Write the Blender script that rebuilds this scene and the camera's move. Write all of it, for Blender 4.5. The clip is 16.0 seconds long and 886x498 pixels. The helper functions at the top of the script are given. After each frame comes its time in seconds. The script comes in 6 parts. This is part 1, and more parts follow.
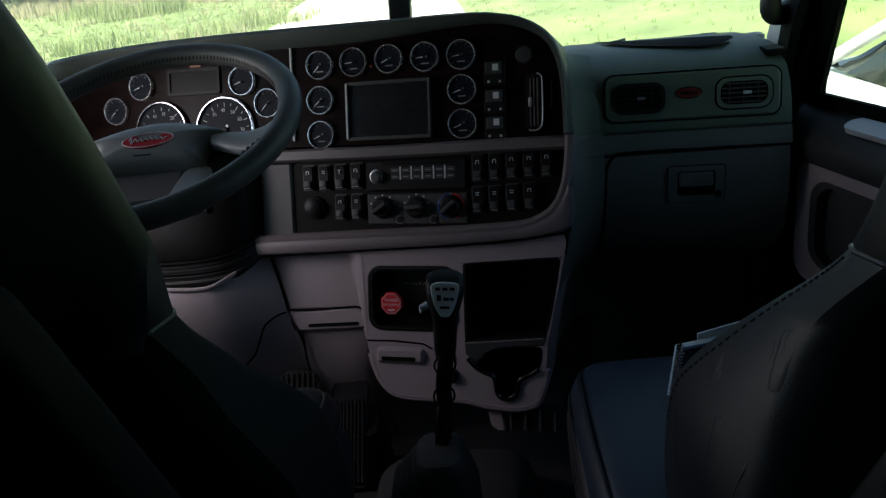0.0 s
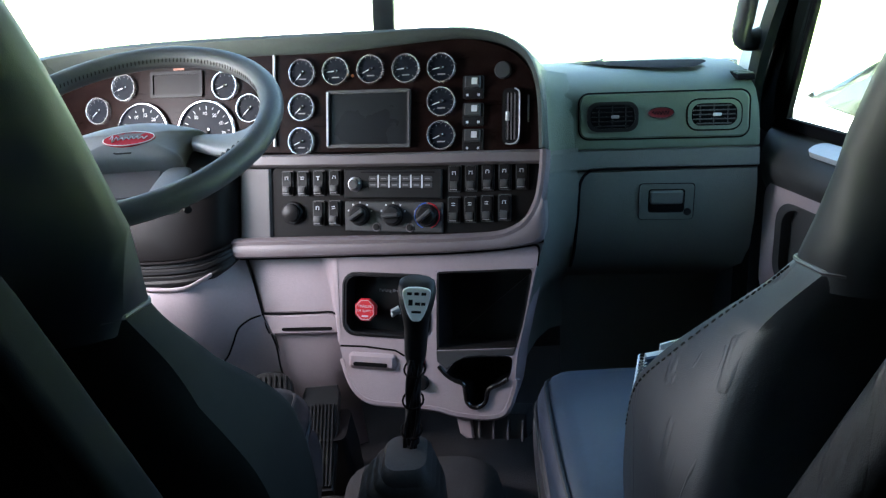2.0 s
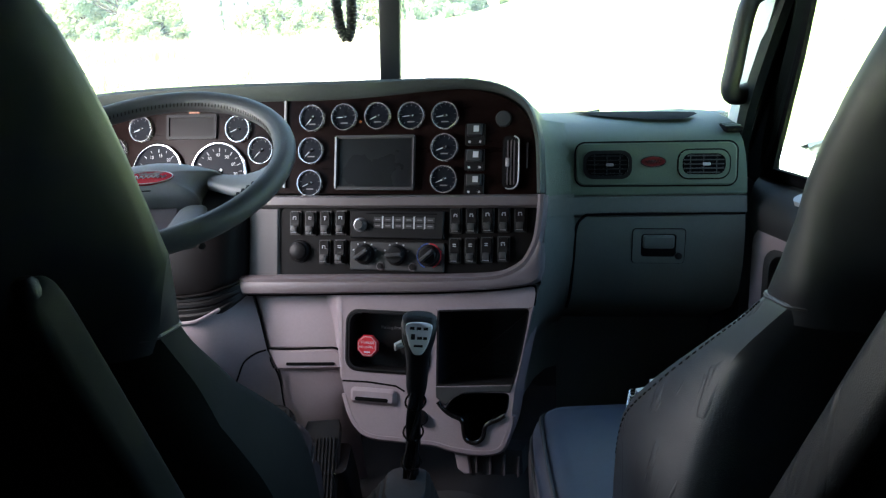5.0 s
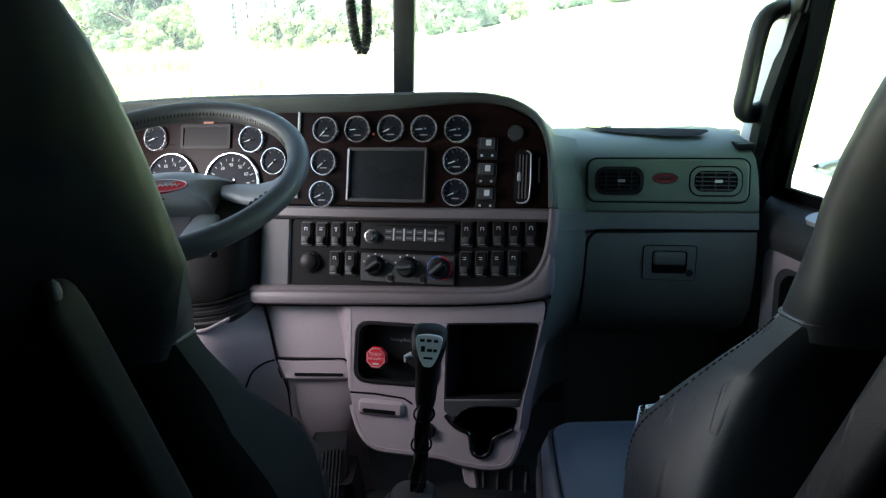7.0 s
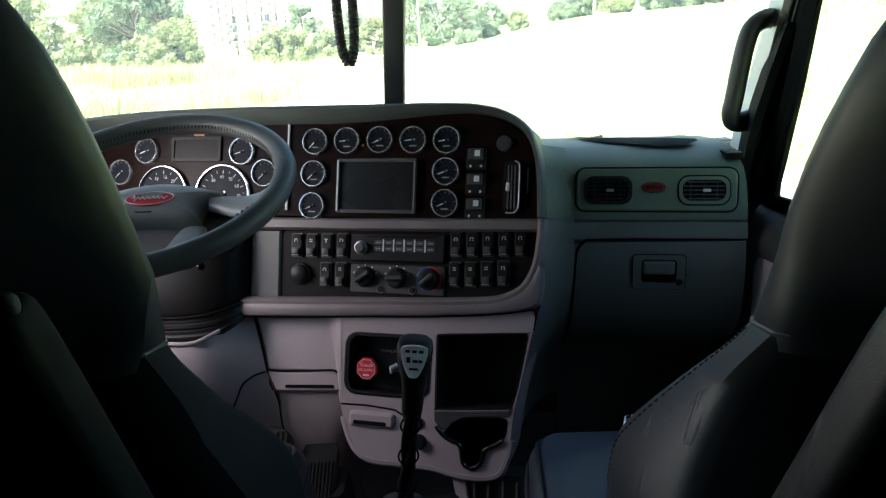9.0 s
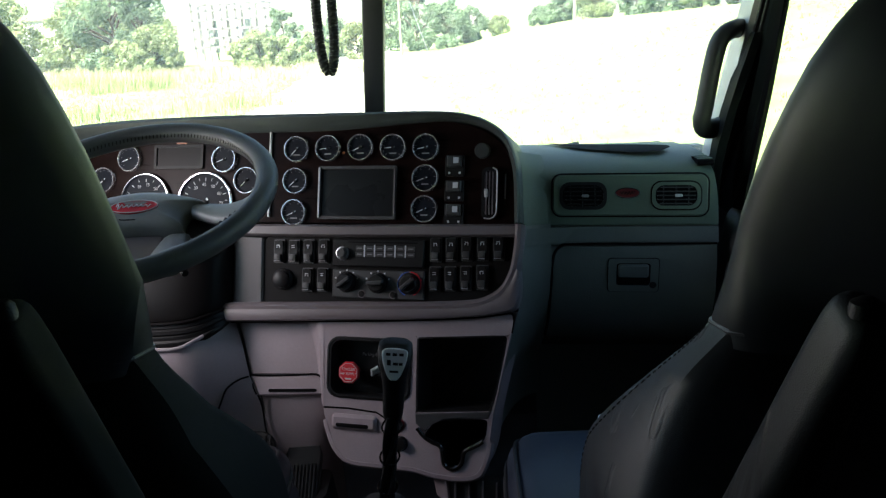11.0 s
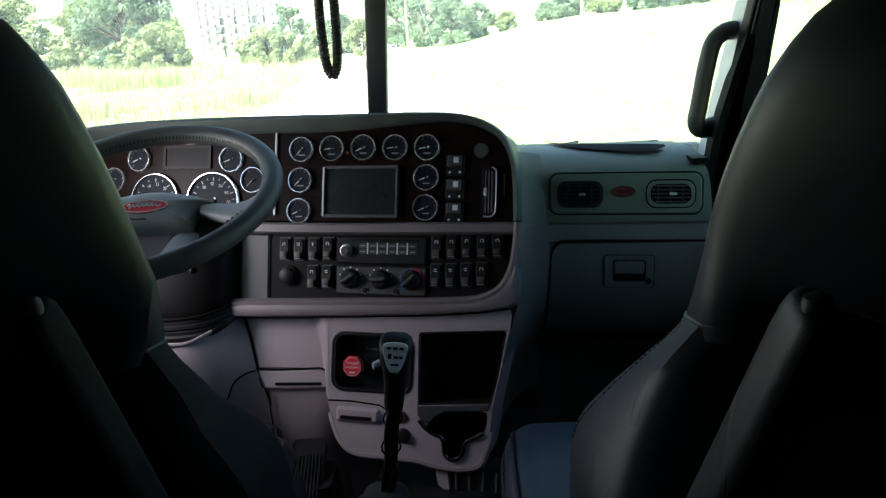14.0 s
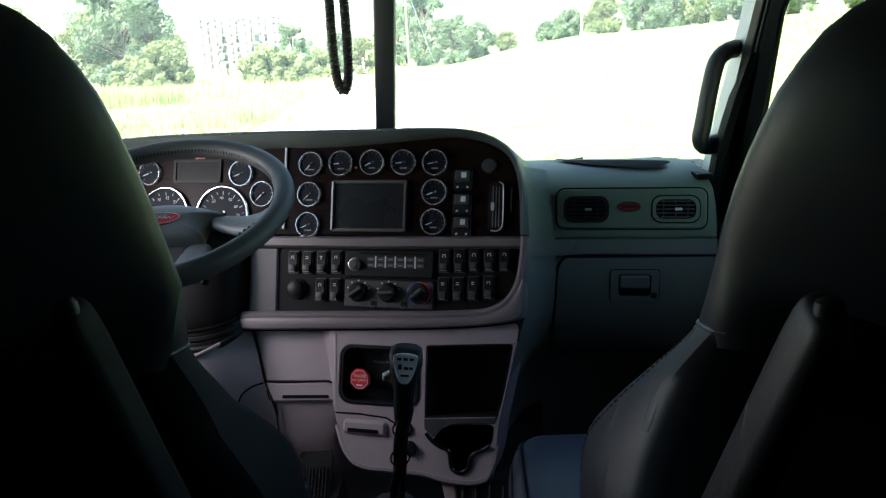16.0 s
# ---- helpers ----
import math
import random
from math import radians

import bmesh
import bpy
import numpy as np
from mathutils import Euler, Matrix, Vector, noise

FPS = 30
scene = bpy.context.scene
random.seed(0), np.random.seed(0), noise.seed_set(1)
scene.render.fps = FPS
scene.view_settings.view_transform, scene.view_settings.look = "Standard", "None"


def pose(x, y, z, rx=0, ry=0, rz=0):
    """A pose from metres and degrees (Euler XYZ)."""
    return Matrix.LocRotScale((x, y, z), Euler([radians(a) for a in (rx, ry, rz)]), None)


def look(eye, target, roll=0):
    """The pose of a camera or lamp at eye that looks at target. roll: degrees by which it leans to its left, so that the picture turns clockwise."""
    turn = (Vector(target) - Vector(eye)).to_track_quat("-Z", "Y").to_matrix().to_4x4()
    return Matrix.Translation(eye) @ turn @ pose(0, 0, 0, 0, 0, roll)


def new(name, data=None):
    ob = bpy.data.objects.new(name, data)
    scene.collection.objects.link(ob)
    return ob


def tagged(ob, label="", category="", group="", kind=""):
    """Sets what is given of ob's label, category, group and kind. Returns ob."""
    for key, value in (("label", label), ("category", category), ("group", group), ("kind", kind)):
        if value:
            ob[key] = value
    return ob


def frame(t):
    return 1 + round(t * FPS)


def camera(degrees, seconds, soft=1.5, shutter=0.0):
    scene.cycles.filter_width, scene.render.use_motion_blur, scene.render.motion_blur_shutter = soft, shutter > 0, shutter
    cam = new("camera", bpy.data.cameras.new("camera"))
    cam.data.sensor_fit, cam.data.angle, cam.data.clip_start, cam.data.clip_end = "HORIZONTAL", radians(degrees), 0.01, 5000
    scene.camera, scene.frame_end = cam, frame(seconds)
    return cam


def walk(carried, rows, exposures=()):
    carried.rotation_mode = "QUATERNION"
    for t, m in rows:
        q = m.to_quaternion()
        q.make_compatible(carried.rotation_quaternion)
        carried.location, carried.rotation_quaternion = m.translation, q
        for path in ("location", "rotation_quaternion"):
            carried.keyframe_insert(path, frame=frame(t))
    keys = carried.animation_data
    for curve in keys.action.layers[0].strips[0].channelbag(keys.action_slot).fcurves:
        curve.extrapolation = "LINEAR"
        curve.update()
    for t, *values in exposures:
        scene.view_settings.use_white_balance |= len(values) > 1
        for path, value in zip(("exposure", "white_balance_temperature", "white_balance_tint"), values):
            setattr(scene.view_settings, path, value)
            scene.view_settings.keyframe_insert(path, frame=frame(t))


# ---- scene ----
cam = camera(59.5, 16.0, soft=1.3)
PATH = [
    (0, (0.092, 0.169, 1.258), (-0.05, 2.017, 0.507), -7.2),
    (0.5, (0.096, 0.165, 1.257), (-0.016, 2.011, 0.496), -6.3),
    (1, (0.103, 0.168, 1.251), (0.0, 2.023, 0.51), -5.8),
    (1.5, (0.103, 0.164, 1.249), (0.01, 2.02, 0.51), -5.1),
    (2, (0.1, 0.144, 1.255), (0.015, 2.008, 0.535), -4.7),
    (2.5, (0.095, 0.117, 1.264), (0.022, 1.995, 0.582), -4.4),
    (3, (0.099, 0.094, 1.276), (0.025, 1.992, 0.648), -4.1),
    (5.5, (0.096, 0.087, 1.266), (0.021, 1.99, 0.658), -3.3),
    (6, (0.093, 0.084, 1.266), (0.015, 1.991, 0.668), -2.9),
    (6.5, (0.091, 0.083, 1.266), (0.007, 1.993, 0.678), -2.9),
    (7, (0.092, 0.086, 1.266), (-0.001, 1.998, 0.688), -2.8),
    (7.5, (0.097, 0.087, 1.266), (-0.006, 2.002, 0.698), -2.9),
    (8, (0.101, 0.091, 1.264), (0.0, 2.008, 0.704), -2.8),
    (8.5, (0.108, 0.091, 1.264), (0.009, 2.009, 0.708), -3.0),
    (9, (0.115, 0.087, 1.265), (0.018, 2.007, 0.713), -3.2),
    (11.5, (0.127, 0.046, 1.278), (0.079, 1.97, 0.735), -3.2),
    (12, (0.134, 0.033, 1.281), (0.079, 1.956, 0.735), -3.4),
    (12.5, (0.132, 0.03, 1.281), (0.08, 1.951, 0.729), -3.2),
    (13, (0.133, 0.026, 1.282), (0.073, 1.947, 0.727), -3.4),
    (13.5, (0.135, 0.023, 1.284), (0.066, 1.944, 0.731), -3.6),
    (14, (0.136, 0.02, 1.287), (0.064, 1.941, 0.735), -3.5),
    (14.5, (0.135, 0.017, 1.288), (0.059, 1.94, 0.746), -3.3),
    (15, (0.133, 0.011, 1.289), (0.055, 1.937, 0.758), -3.1),
    (15.5, (0.131, 0.011, 1.288), (0.051, 1.94, 0.768), -2.8),
    (16, (0.121, 0.002, 1.284), (0.052, 1.936, 0.777), -3.2),
]
EXPO = [(0.0, 1.86, 6500, 4), (0.3, 2.45, 6450, 4), (0.6, 3.60, 6350, 4), (1.0, 4.26, 6250, 4), (1.5, 4.58, 6250, 4), (2.0, 4.60, 6250, 4), (3.0, 4.52, 6400, 5), (5.5, 3.92, 6450, 5),
        (7.0, 3.8, 6500, 4), (9.0, 3.25, 6700, 4), (11.5, 3.03, 6550, 4), (16.0, 3.05, 6400, 4)]
walk(cam, [(t, look(eye, target, roll)) for t, eye, target, roll in PATH], EXPO)

# ---- world and sun ----
world = bpy.data.worlds.new("sky")
scene.world = world
world.use_nodes = True
nt = world.node_tree
sky = nt.nodes.new("ShaderNodeTexSky")
sky.sky_type, sky.sun_disc = "NISHITA", False
sky.sun_elevation, sky.sun_rotation = radians(56), radians(215)
nt.links.new(sky.outputs["Color"], nt.nodes["Background"].inputs["Color"])
nt.nodes["Background"].inputs["Strength"].default_value = 0.06
sun = new("sun", bpy.data.lights.new("sun", "SUN"))
sun.data.energy, sun.data.angle, sun.data.color = 5.0, radians(0.6), (1.0, 0.95, 0.87)
# the sun stands behind the cab to the driver's side
sun.matrix_world = look((-6, -8.5, 15.0), (0, 0, 0))
# daylight of the driver's side window, in its opening
lamp = new("daylight_driver", bpy.data.lights.new("daylight_driver", "AREA"))
lamp.data.shape, lamp.data.size, lamp.data.size_y = "RECTANGLE", 0.24, 0.34
lamp.data.energy, lamp.data.color = 0.62, (1.0, 0.87, 0.92)
lamp.matrix_world = look((-0.850, 1.32, 1.06), (0.150, 1.42, 0.76))


# ---- materials ----
def mat(name, colour, rough=0.5, metal=0.0, vary=0.15, scale=8.0, fine=0.0, bump=0.0, bump_scale=400.0, coat=0.0, kind="noise", spec=0.5, emit=0.0, stretch=(1, 1, 1), wrinkle=0.0, thin=0.0):
    m = bpy.data.materials.new(name)
    m.use_nodes = True
    t = m.node_tree
    b = t.nodes["Principled BSDF"]
    b.inputs["Roughness"].default_value, b.inputs["Metallic"].default_value = rough, metal
    b.inputs["Specular IOR Level"].default_value = spec
    b.inputs["Coat Weight"].default_value = coat
    b.inputs["Coat Roughness"].default_value = 0.08
    c = (*colour, 1)
    b.inputs["Base Color"].default_value = c
    if emit:
        b.inputs["Emission Color"].default_value, b.inputs["Emission Strength"].default_value = c, emit
    co = t.nodes.new("ShaderNodeTexCoord")
    mp = t.nodes.new("ShaderNodeMapping")
    mp.inputs["Scale"].default_value = stretch
    t.links.new(co.outputs["Object"], mp.inputs["Vector"])
    if vary or fine:
        n1 = t.nodes.new("ShaderNodeTexNoise")
        n1.inputs["Scale"].default_value, n1.inputs["Detail"].default_value = scale, 5
        n2 = t.nodes.new("ShaderNodeTexNoise")
        n2.inputs["Scale"].default_value, n2.inputs["Detail"].default_value = scale * 22, 3
        for n in (n1, n2):
            t.links.new(mp.outputs["Vector"], n.inputs["Vector"])
        mx = t.nodes.new("ShaderNodeMix")
        mx.inputs["Factor"].default_value = 0.35
        t.links.new(n1.outputs["Fac"], mx.inputs["A"])
        t.links.new(n2.outputs["Fac"], mx.inputs["B"])
        r = t.nodes.new("ShaderNodeValToRGB")
        r.color_ramp.elements[0].position, r.color_ramp.elements[1].position = 0.3, 0.7
        r.color_ramp.elements[0].color = (*[v * (1 - vary) for v in colour], 1)
        r.color_ramp.elements[1].color = (*[min(1, v * (1 + vary)) for v in colour], 1)
        t.links.new(mx.outputs["Result"], r.inputs["Fac"])
        t.links.new(r.outputs["Color"], b.inputs["Base Color"])
        rr_ = t.nodes.new("ShaderNodeMapRange")
        rr_.inputs["To Min"].default_value, rr_.inputs["To Max"].default_value = max(0.02, rough - 0.08), min(1, rough + 0.08)
        t.links.new(n1.outputs["Fac"], rr_.inputs["Value"])
        t.links.new(rr_.outputs["Result"], b.inputs["Roughness"])
    if bump:
        if kind == "leather":
            n3 = t.nodes.new("ShaderNodeTexVoronoi")
            n3.inputs["Scale"].default_value = bump_scale
            out = n3.outputs["Distance"]
        else:
            n3 = t.nodes.new("ShaderNodeTexNoise")
            n3.inputs["Scale"].default_value, n3.inputs["Detail"].default_value = bump_scale, 3
            out = n3.outputs["Fac"]
        t.links.new(mp.outputs["Vector"], n3.inputs["Vector"])
        bp = t.nodes.new("ShaderNodeBump")
        bp.inputs["Strength"].default_value, bp.inputs["Distance"].default_value = bump, 0.002
        t.links.new(out, bp.inputs["Height"])
        t.links.new(bp.outputs["Normal"], b.inputs["Normal"])
        if wrinkle:
            # soft creases that run up and down
            mw = t.nodes.new("ShaderNodeMapping")
            mw.inputs["Scale"].default_value, mw.inputs["Rotation"].default_value = (1, 1, 0.22), (0.35, 0, 0)
            t.links.new(co.outputs["Object"], mw.inputs["Vector"])
            nw = t.nodes.new("ShaderNodeTexNoise")
            nw.inputs["Scale"].default_value, nw.inputs["Detail"].default_value, nw.inputs["Distortion"].default_value = 34, 2, 0.6
            t.links.new(mw.outputs["Vector"], nw.inputs["Vector"])
            rw = t.nodes.new("ShaderNodeMapRange")
            rw.inputs["From Min"].default_value, rw.inputs["From Max"].default_value = 0.60, 0.72
            t.links.new(nw.outputs["Fac"], rw.inputs["Value"])
            bw = t.nodes.new("ShaderNodeBump")
            bw.inputs["Strength"].default_value, bw.inputs["Distance"].default_value = wrinkle, 0.0035
            t.links.new(rw.outputs["Result"], bw.inputs["Height"])
            t.links.new(bp.outputs["Normal"], bw.inputs["Normal"])
            t.links.new(bw.outputs["Normal"], b.inputs["Normal"])
    if thin:
        # leaves let part of the light through
        tl = t.nodes.new("ShaderNodeBsdfTranslucent")
        mt = t.nodes.new("ShaderNodeMixShader")
        mt.inputs["Fac"].default_value = thin
        t.links.new(r.outputs["Color"], tl.inputs["Color"])
        t.links.new(b.outputs["BSDF"], mt.inputs[1])
        t.links.new(tl.outputs["BSDF"], mt.inputs[2])
        t.links.new(mt.outputs["Shader"], t.nodes["Material Output"].inputs["Surface"])
    return m


DARK = mat("charcoal_plastic", (0.030, 0.032, 0.034), 0.5, bump=0.25, bump_scale=500)
SLATE = mat("slate_plastic", (0.079, 0.115, 0.086), 0.5, bump=0.3, bump_scale=450, vary=0.1)
GREY = mat("warm_grey_plastic", (0.300, 0.248, 0.270), 0.48, bump=0.25, bump_scale=450, vary=0.08)
MIDGREY = mat("mid_warm_grey_plastic", (0.150, 0.126, 0.134), 0.46, bump=0.2, bump_scale=450, vary=0.08)
TRIM = mat("satin_grey_trim", (0.140, 0.122, 0.128), 0.42, bump=0.1, vary=0.08)
BLACK = mat("black_plastic", (0.0080, 0.0080, 0.0090), 0.45, bump=0.15, bump_scale=600, spec=0.22)
FASCIA = mat("matt_black_switch_plastic", (0.0055, 0.0052, 0.0055), 0.55, bump=0.1, bump_scale=600, spec=0.12)
# satin trim darkened: the filler panel's shade is in this colour
SHADETRIM = mat("shaded_grey_trim", (0.062, 0.054, 0.057), 0.45, bump=0.1, vary=0.08)
PIT = mat("black_recess_plastic", (0.005, 0.005, 0.006), 0.8, spec=0.06)
WOOD = mat("dark_wood_veneer", (0.0095, 0.0046, 0.0040), 0.30, vary=0.6, scale=9, spec=0.06, stretch=(0.6, 6, 6))
GLOSS = mat("piano_black", (0.008, 0.008, 0.009), 0.18, vary=0.1)
SCREEN = mat("dark_screen_glass", (0.012, 0.0135, 0.015), 0.28, vary=0.1, spec=0.22)
DISPLAY = mat("unlit_display_glass", (0.010, 0.009, 0.009), 0.35, vary=0.1, spec=0.1)
LOWSLATE = mat("grey_slate_plastic", (0.090, 0.104, 0.095), 0.48, bump=0.3, bump_scale=450, vary=0.1)
HOODMAT = mat("dark_green_grey_hood_plastic", (0.052, 0.066, 0.061), 0.5, bump=0.25, bump_scale=500)
HUBMAT = mat("charcoal_hub_plastic", (0.165, 0.166, 0.168), 0.42, vary=0.1, bump=0.12, bump_scale=700)
CHROME = mat("chrome", (0.50, 0.51, 0.53), 0.14, 1.0, vary=0.05)
BEZEL = mat("bright_bezel", (0.90, 0.91, 0.93), 0.15, 0.76, vary=0.05)
PILLAR = mat("pillar_plastic", (0.007, 0.0095, 0.009), 0.8, spec=0.03, bump=0.1)
STRIP = mat("pale_pillar_strip", (0.62, 0.63, 0.62), 0.5, vary=0.06)
STEEL = mat("brushed_steel", (0.5, 0.5, 0.52), 0.3, 1.0, vary=0.1)
DIAL = mat("dial_face", (0.006, 0.0085, 0.014), 0.5, vary=0.3, scale=40, spec=0.10)
MARK = mat("pale_print", (0.55, 0.57, 0.60), 0.5, vary=0.05)
DIM = mat("grey_print", (0.20, 0.20, 0.21), 0.5, vary=0.05)
NUMERAL = mat("numeral_print", (0.36, 0.38, 0.40), 0.5, vary=0.05)
NEEDLE = mat("pale_needle", (0.70, 0.74, 0.80), 0.35, vary=0.05)
RED = mat("red_enamel", (0.40, 0.008, 0.020), 0.5, vary=0.12, spec=0.2)
REDKNOB = mat("red_knob_plastic", (0.55, 0.012, 0.025), 0.4, vary=0.12)
BLUEPRINT = mat("blue_print", (0.03, 0.10, 0.45), 0.5, vary=0.05)
AMBER = mat("amber_lamp", (0.20, 0.055, 0.015), 0.4, vary=0, emit=0.012)
LEATHER = mat("black_vinyl", (0.0092, 0.0122, 0.0158), 0.5, spec=0.38, vary=0.2, scale=5, bump=0.05, bump_scale=1500, kind="leather")
# shade on the driver's seat is put in as this darker vinyl
SHADEVINYL = mat("shaded_black_vinyl", (0.0074, 0.0088, 0.0088), 0.70, spec=0.09, vary=0.2, scale=5, bump=0.05, bump_scale=1500, kind="leather")
# shift plate's silver, whitened: the reflection on it is in the base colour
PLATEMAT = mat("reflection_white_plate", (0.80, 0.80, 0.80), 0.35, 0.2, vary=0.05)
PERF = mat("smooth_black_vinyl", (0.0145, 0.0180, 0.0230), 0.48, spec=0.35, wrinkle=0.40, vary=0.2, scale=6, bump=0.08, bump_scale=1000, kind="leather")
FLANK = mat("grey_vinyl", (0.040, 0.036, 0.042), 0.5, vary=0.15, scale=8, bump=0.08, bump_scale=900, kind="leather")
BLUE = mat("navy_vinyl", (0.018, 0.030, 0.055), 0.45, vary=0.25, scale=7, bump=0.10, bump_scale=900, kind="leather")
WHEEL = mat("wheel_leather", (0.050, 0.054, 0.057), 0.52, vary=0.15, scale=12, bump=0.12, bump_scale=900, kind="leather")
BLACKTHREAD = mat("black_thread", (0.003, 0.003, 0.003), 0.9, vary=0.1)
PAD = mat("armrest_vinyl", (0.0105, 0.0126, 0.0145), 0.5, vary=0.2, scale=6, spec=0.35, bump=0.1, bump_scale=900, kind="leather", wrinkle=0.35)
DARKRED = mat("dark_red_enamel", (0.12, 0.010, 0.012), 0.3, vary=0.12)
COWL = mat("glossy_brown_plastic", (0.0060, 0.0052, 0.0054), 0.42, vary=0.1, spec=0.11)
RUBBER = mat("ribbed_rubber", (0.022, 0.021, 0.022), 0.65, vary=0.25, bump=0.2, bump_scale=200)
MATTING = mat("floor_matting", (0.020, 0.019, 0.021), 0.85, vary=0.35, scale=10, bump=0.5, bump_scale=300)
LINER = mat("headliner", (0.10, 0.10, 0.105), 0.9, vary=0.1, bump=0.4, bump_scale=500)
FOIL = mat("silver_label", (0.52, 0.53, 0.54), 0.4, 0.1, vary=0.1)
PAPER = mat("white_paper", (0.75, 0.75, 0.73), 0.7, vary=0.05)
NAVYCARD = mat("notebook_cover", (0.03, 0.05, 0.09), 0.4, vary=0.3, scale=30)
GRASS = mat("meadow_grass", (0.190, 0.256, 0.088), 0.85, vary=0.45, scale=0.6, bump=0.6, bump_scale=6)
BLADE = mat("grass_blades", (0.275, 0.325, 0.130), 0.7, thin=0.3, vary=0.35, scale=0.4)
DRY = mat("straw_weeds", (0.40, 0.36, 0.22), 0.8, thin=0.2, vary=0.45, scale=0.5)
CONCRETE = mat("pale_gravel_drive", (0.46, 0.44, 0.40), 0.9, vary=0.15, scale=0.8, bump=0.4, bump_scale=20)
LEAF = mat("oak_leaves", (0.185, 0.255, 0.155), 0.6, thin=0.45, vary=0.5, scale=0.35)
LEAF2 = mat("locust_leaves", (0.255, 0.300, 0.145), 0.6, thin=0.45, vary=0.5, scale=0.35)
BARK = mat("bark", (0.11, 0.085, 0.065), 0.9, vary=0.4, scale=4, bump=0.8, bump_scale=12)
POLEWOOD = mat("weathered_pole", (0.22, 0.19, 0.16), 0.85, vary=0.25, scale=3)
WHITEPAINT = mat("white_car_paint", (0.78, 0.79, 0.80), 0.2, vary=0.03, coat=0.8)
WHITESTEEL = mat("pale_painted_steel", (0.36, 0.38, 0.41), 0.5, vary=0.1)
TINT = mat("car_glass", (0.02, 0.025, 0.022), 0.06, vary=0.0)
TYRE = mat("tyre_rubber", (0.02, 0.02, 0.02), 0.8)


def glass_mat(name, veil=0.0):
    """Clear glass; veil is the share mixed in as pale translucent haze."""
    m = bpy.data.materials.new(name)
    m.use_nodes = True
    t = m.node_tree
    t.nodes.clear()
    o = t.nodes.new("ShaderNodeOutputMaterial")
    mx = t.nodes.new("ShaderNodeMixShader")
    tr = t.nodes.new("ShaderNodeBsdfTransparent")
    tr.inputs["Color"].default_value = (0.90, 0.94, 0.91, 1)
    gl = t.nodes.new("ShaderNodeBsdfGlossy")
    gl.inputs["Roughness"].default_value = 0.02
    mx.inputs["Fac"].default_value = 0.05
    if veil:
        md = t.nodes.new("ShaderNodeMixShader")
        md.inputs["Fac"].default_value = veil
        dd = t.nodes.new("ShaderNodeBsdfTranslucent")
        dd.inputs["Color"].default_value = (0.80, 0.87, 0.85, 1)
        t.links.new(tr.outputs["BSDF"], md.inputs[1])
        t.links.new(dd.outputs["BSDF"], md.inputs[2])
        tr = md
    t.links.new(tr.outputs[0], mx.inputs[1])
    t.links.new(gl.outputs["BSDF"], mx.inputs[2])
    t.links.new(mx.outputs["Shader"], o.inputs["Surface"])
    return m


GLASS = glass_mat("window_glass")
# the haze over the outside view is put into this glass
VEILED = glass_mat("veiled_windscreen_glass", 0.155)
# the plant's shaded lines are put in as a darker steel colour
PIPEGREY = mat("shaded_plant_steel", (0.16, 0.15, 0.155), 0.6, vary=0.2)


# ---- mesh helpers ----
ORIGIN = {}


def thing(name, at, label, category, group="", kind=""):
    e = new(name)
    e.empty_display_size = 0.1
    e.location = at
    ORIGIN[e.name] = Vector(at)
    return tagged(e, label, category, group, kind)


def part(name, bm, material, parent=None, label="", smooth=35, kind=""):
    """A bmesh in world coordinates as one mesh object, under a thing or a part."""
    at = ORIGIN[parent.name] if parent else Vector((0, 0, 0))
    bmesh.ops.recalc_face_normals(bm, faces=bm.faces[:])
    bm.transform(Matrix.Translation(-at))
    me = bpy.data.meshes.new(name)
    for f in bm.faces:
        f.smooth = True
    bm.to_mesh(me)
    bm.free()
    me.set_sharp_from_angle(angle=radians(smooth))
    me.materials.append(material)
    ob = new(name, me)
    if parent:
        ob.parent = parent
    ORIGIN[ob.name] = at
    if label or kind:
        tagged(ob, label, kind=kind)
    return ob


def structure(name, bm, material, label="", category="", kind="structure"):
    return tagged(part(name, bm, material), label, category, kind=kind)


def rr(cx, cy, w, h, r, n=5):
    """A rounded rectangle's outline."""
    r = min(r, w / 2 - 1e-5, h / 2 - 1e-5)
    out = []
    for sx, sy, a0 in ((1, 1, 0), (-1, 1, 90), (-1, -1, 180), (1, -1, 270)):
        for i in range(n + 1):
            a = radians(a0 + 90 * i / n)
            out.append((cx + sx * (w / 2 - r) + r * math.cos(a), cy + sy * (h / 2 - r) + r * math.sin(a)))
    return out


def spline(pts, n=8, closed=False):
    """Catmull-Rom through the points."""
    p = [Vector(a) for a in pts]
    k = len(p)
    out = []
    for i in range(k if closed else k - 1):
        a, b, c, d = (p[(i + j) % k] if closed else p[min(max(i + j, 0), k - 1)] for j in (-1, 0, 1, 2))
        for s in range(n):
            t = s / n
            out.append(0.5 * (2 * b + (c - a) * t + (2 * a - 5 * b + 4 * c - d) * t * t + (3 * b - a - 3 * c + d) * t ** 3))
    if not closed:
        out.append(p[-1])
    return out


def put(bm, m):
    if m is not None:
        bm.transform(m)
    return bm


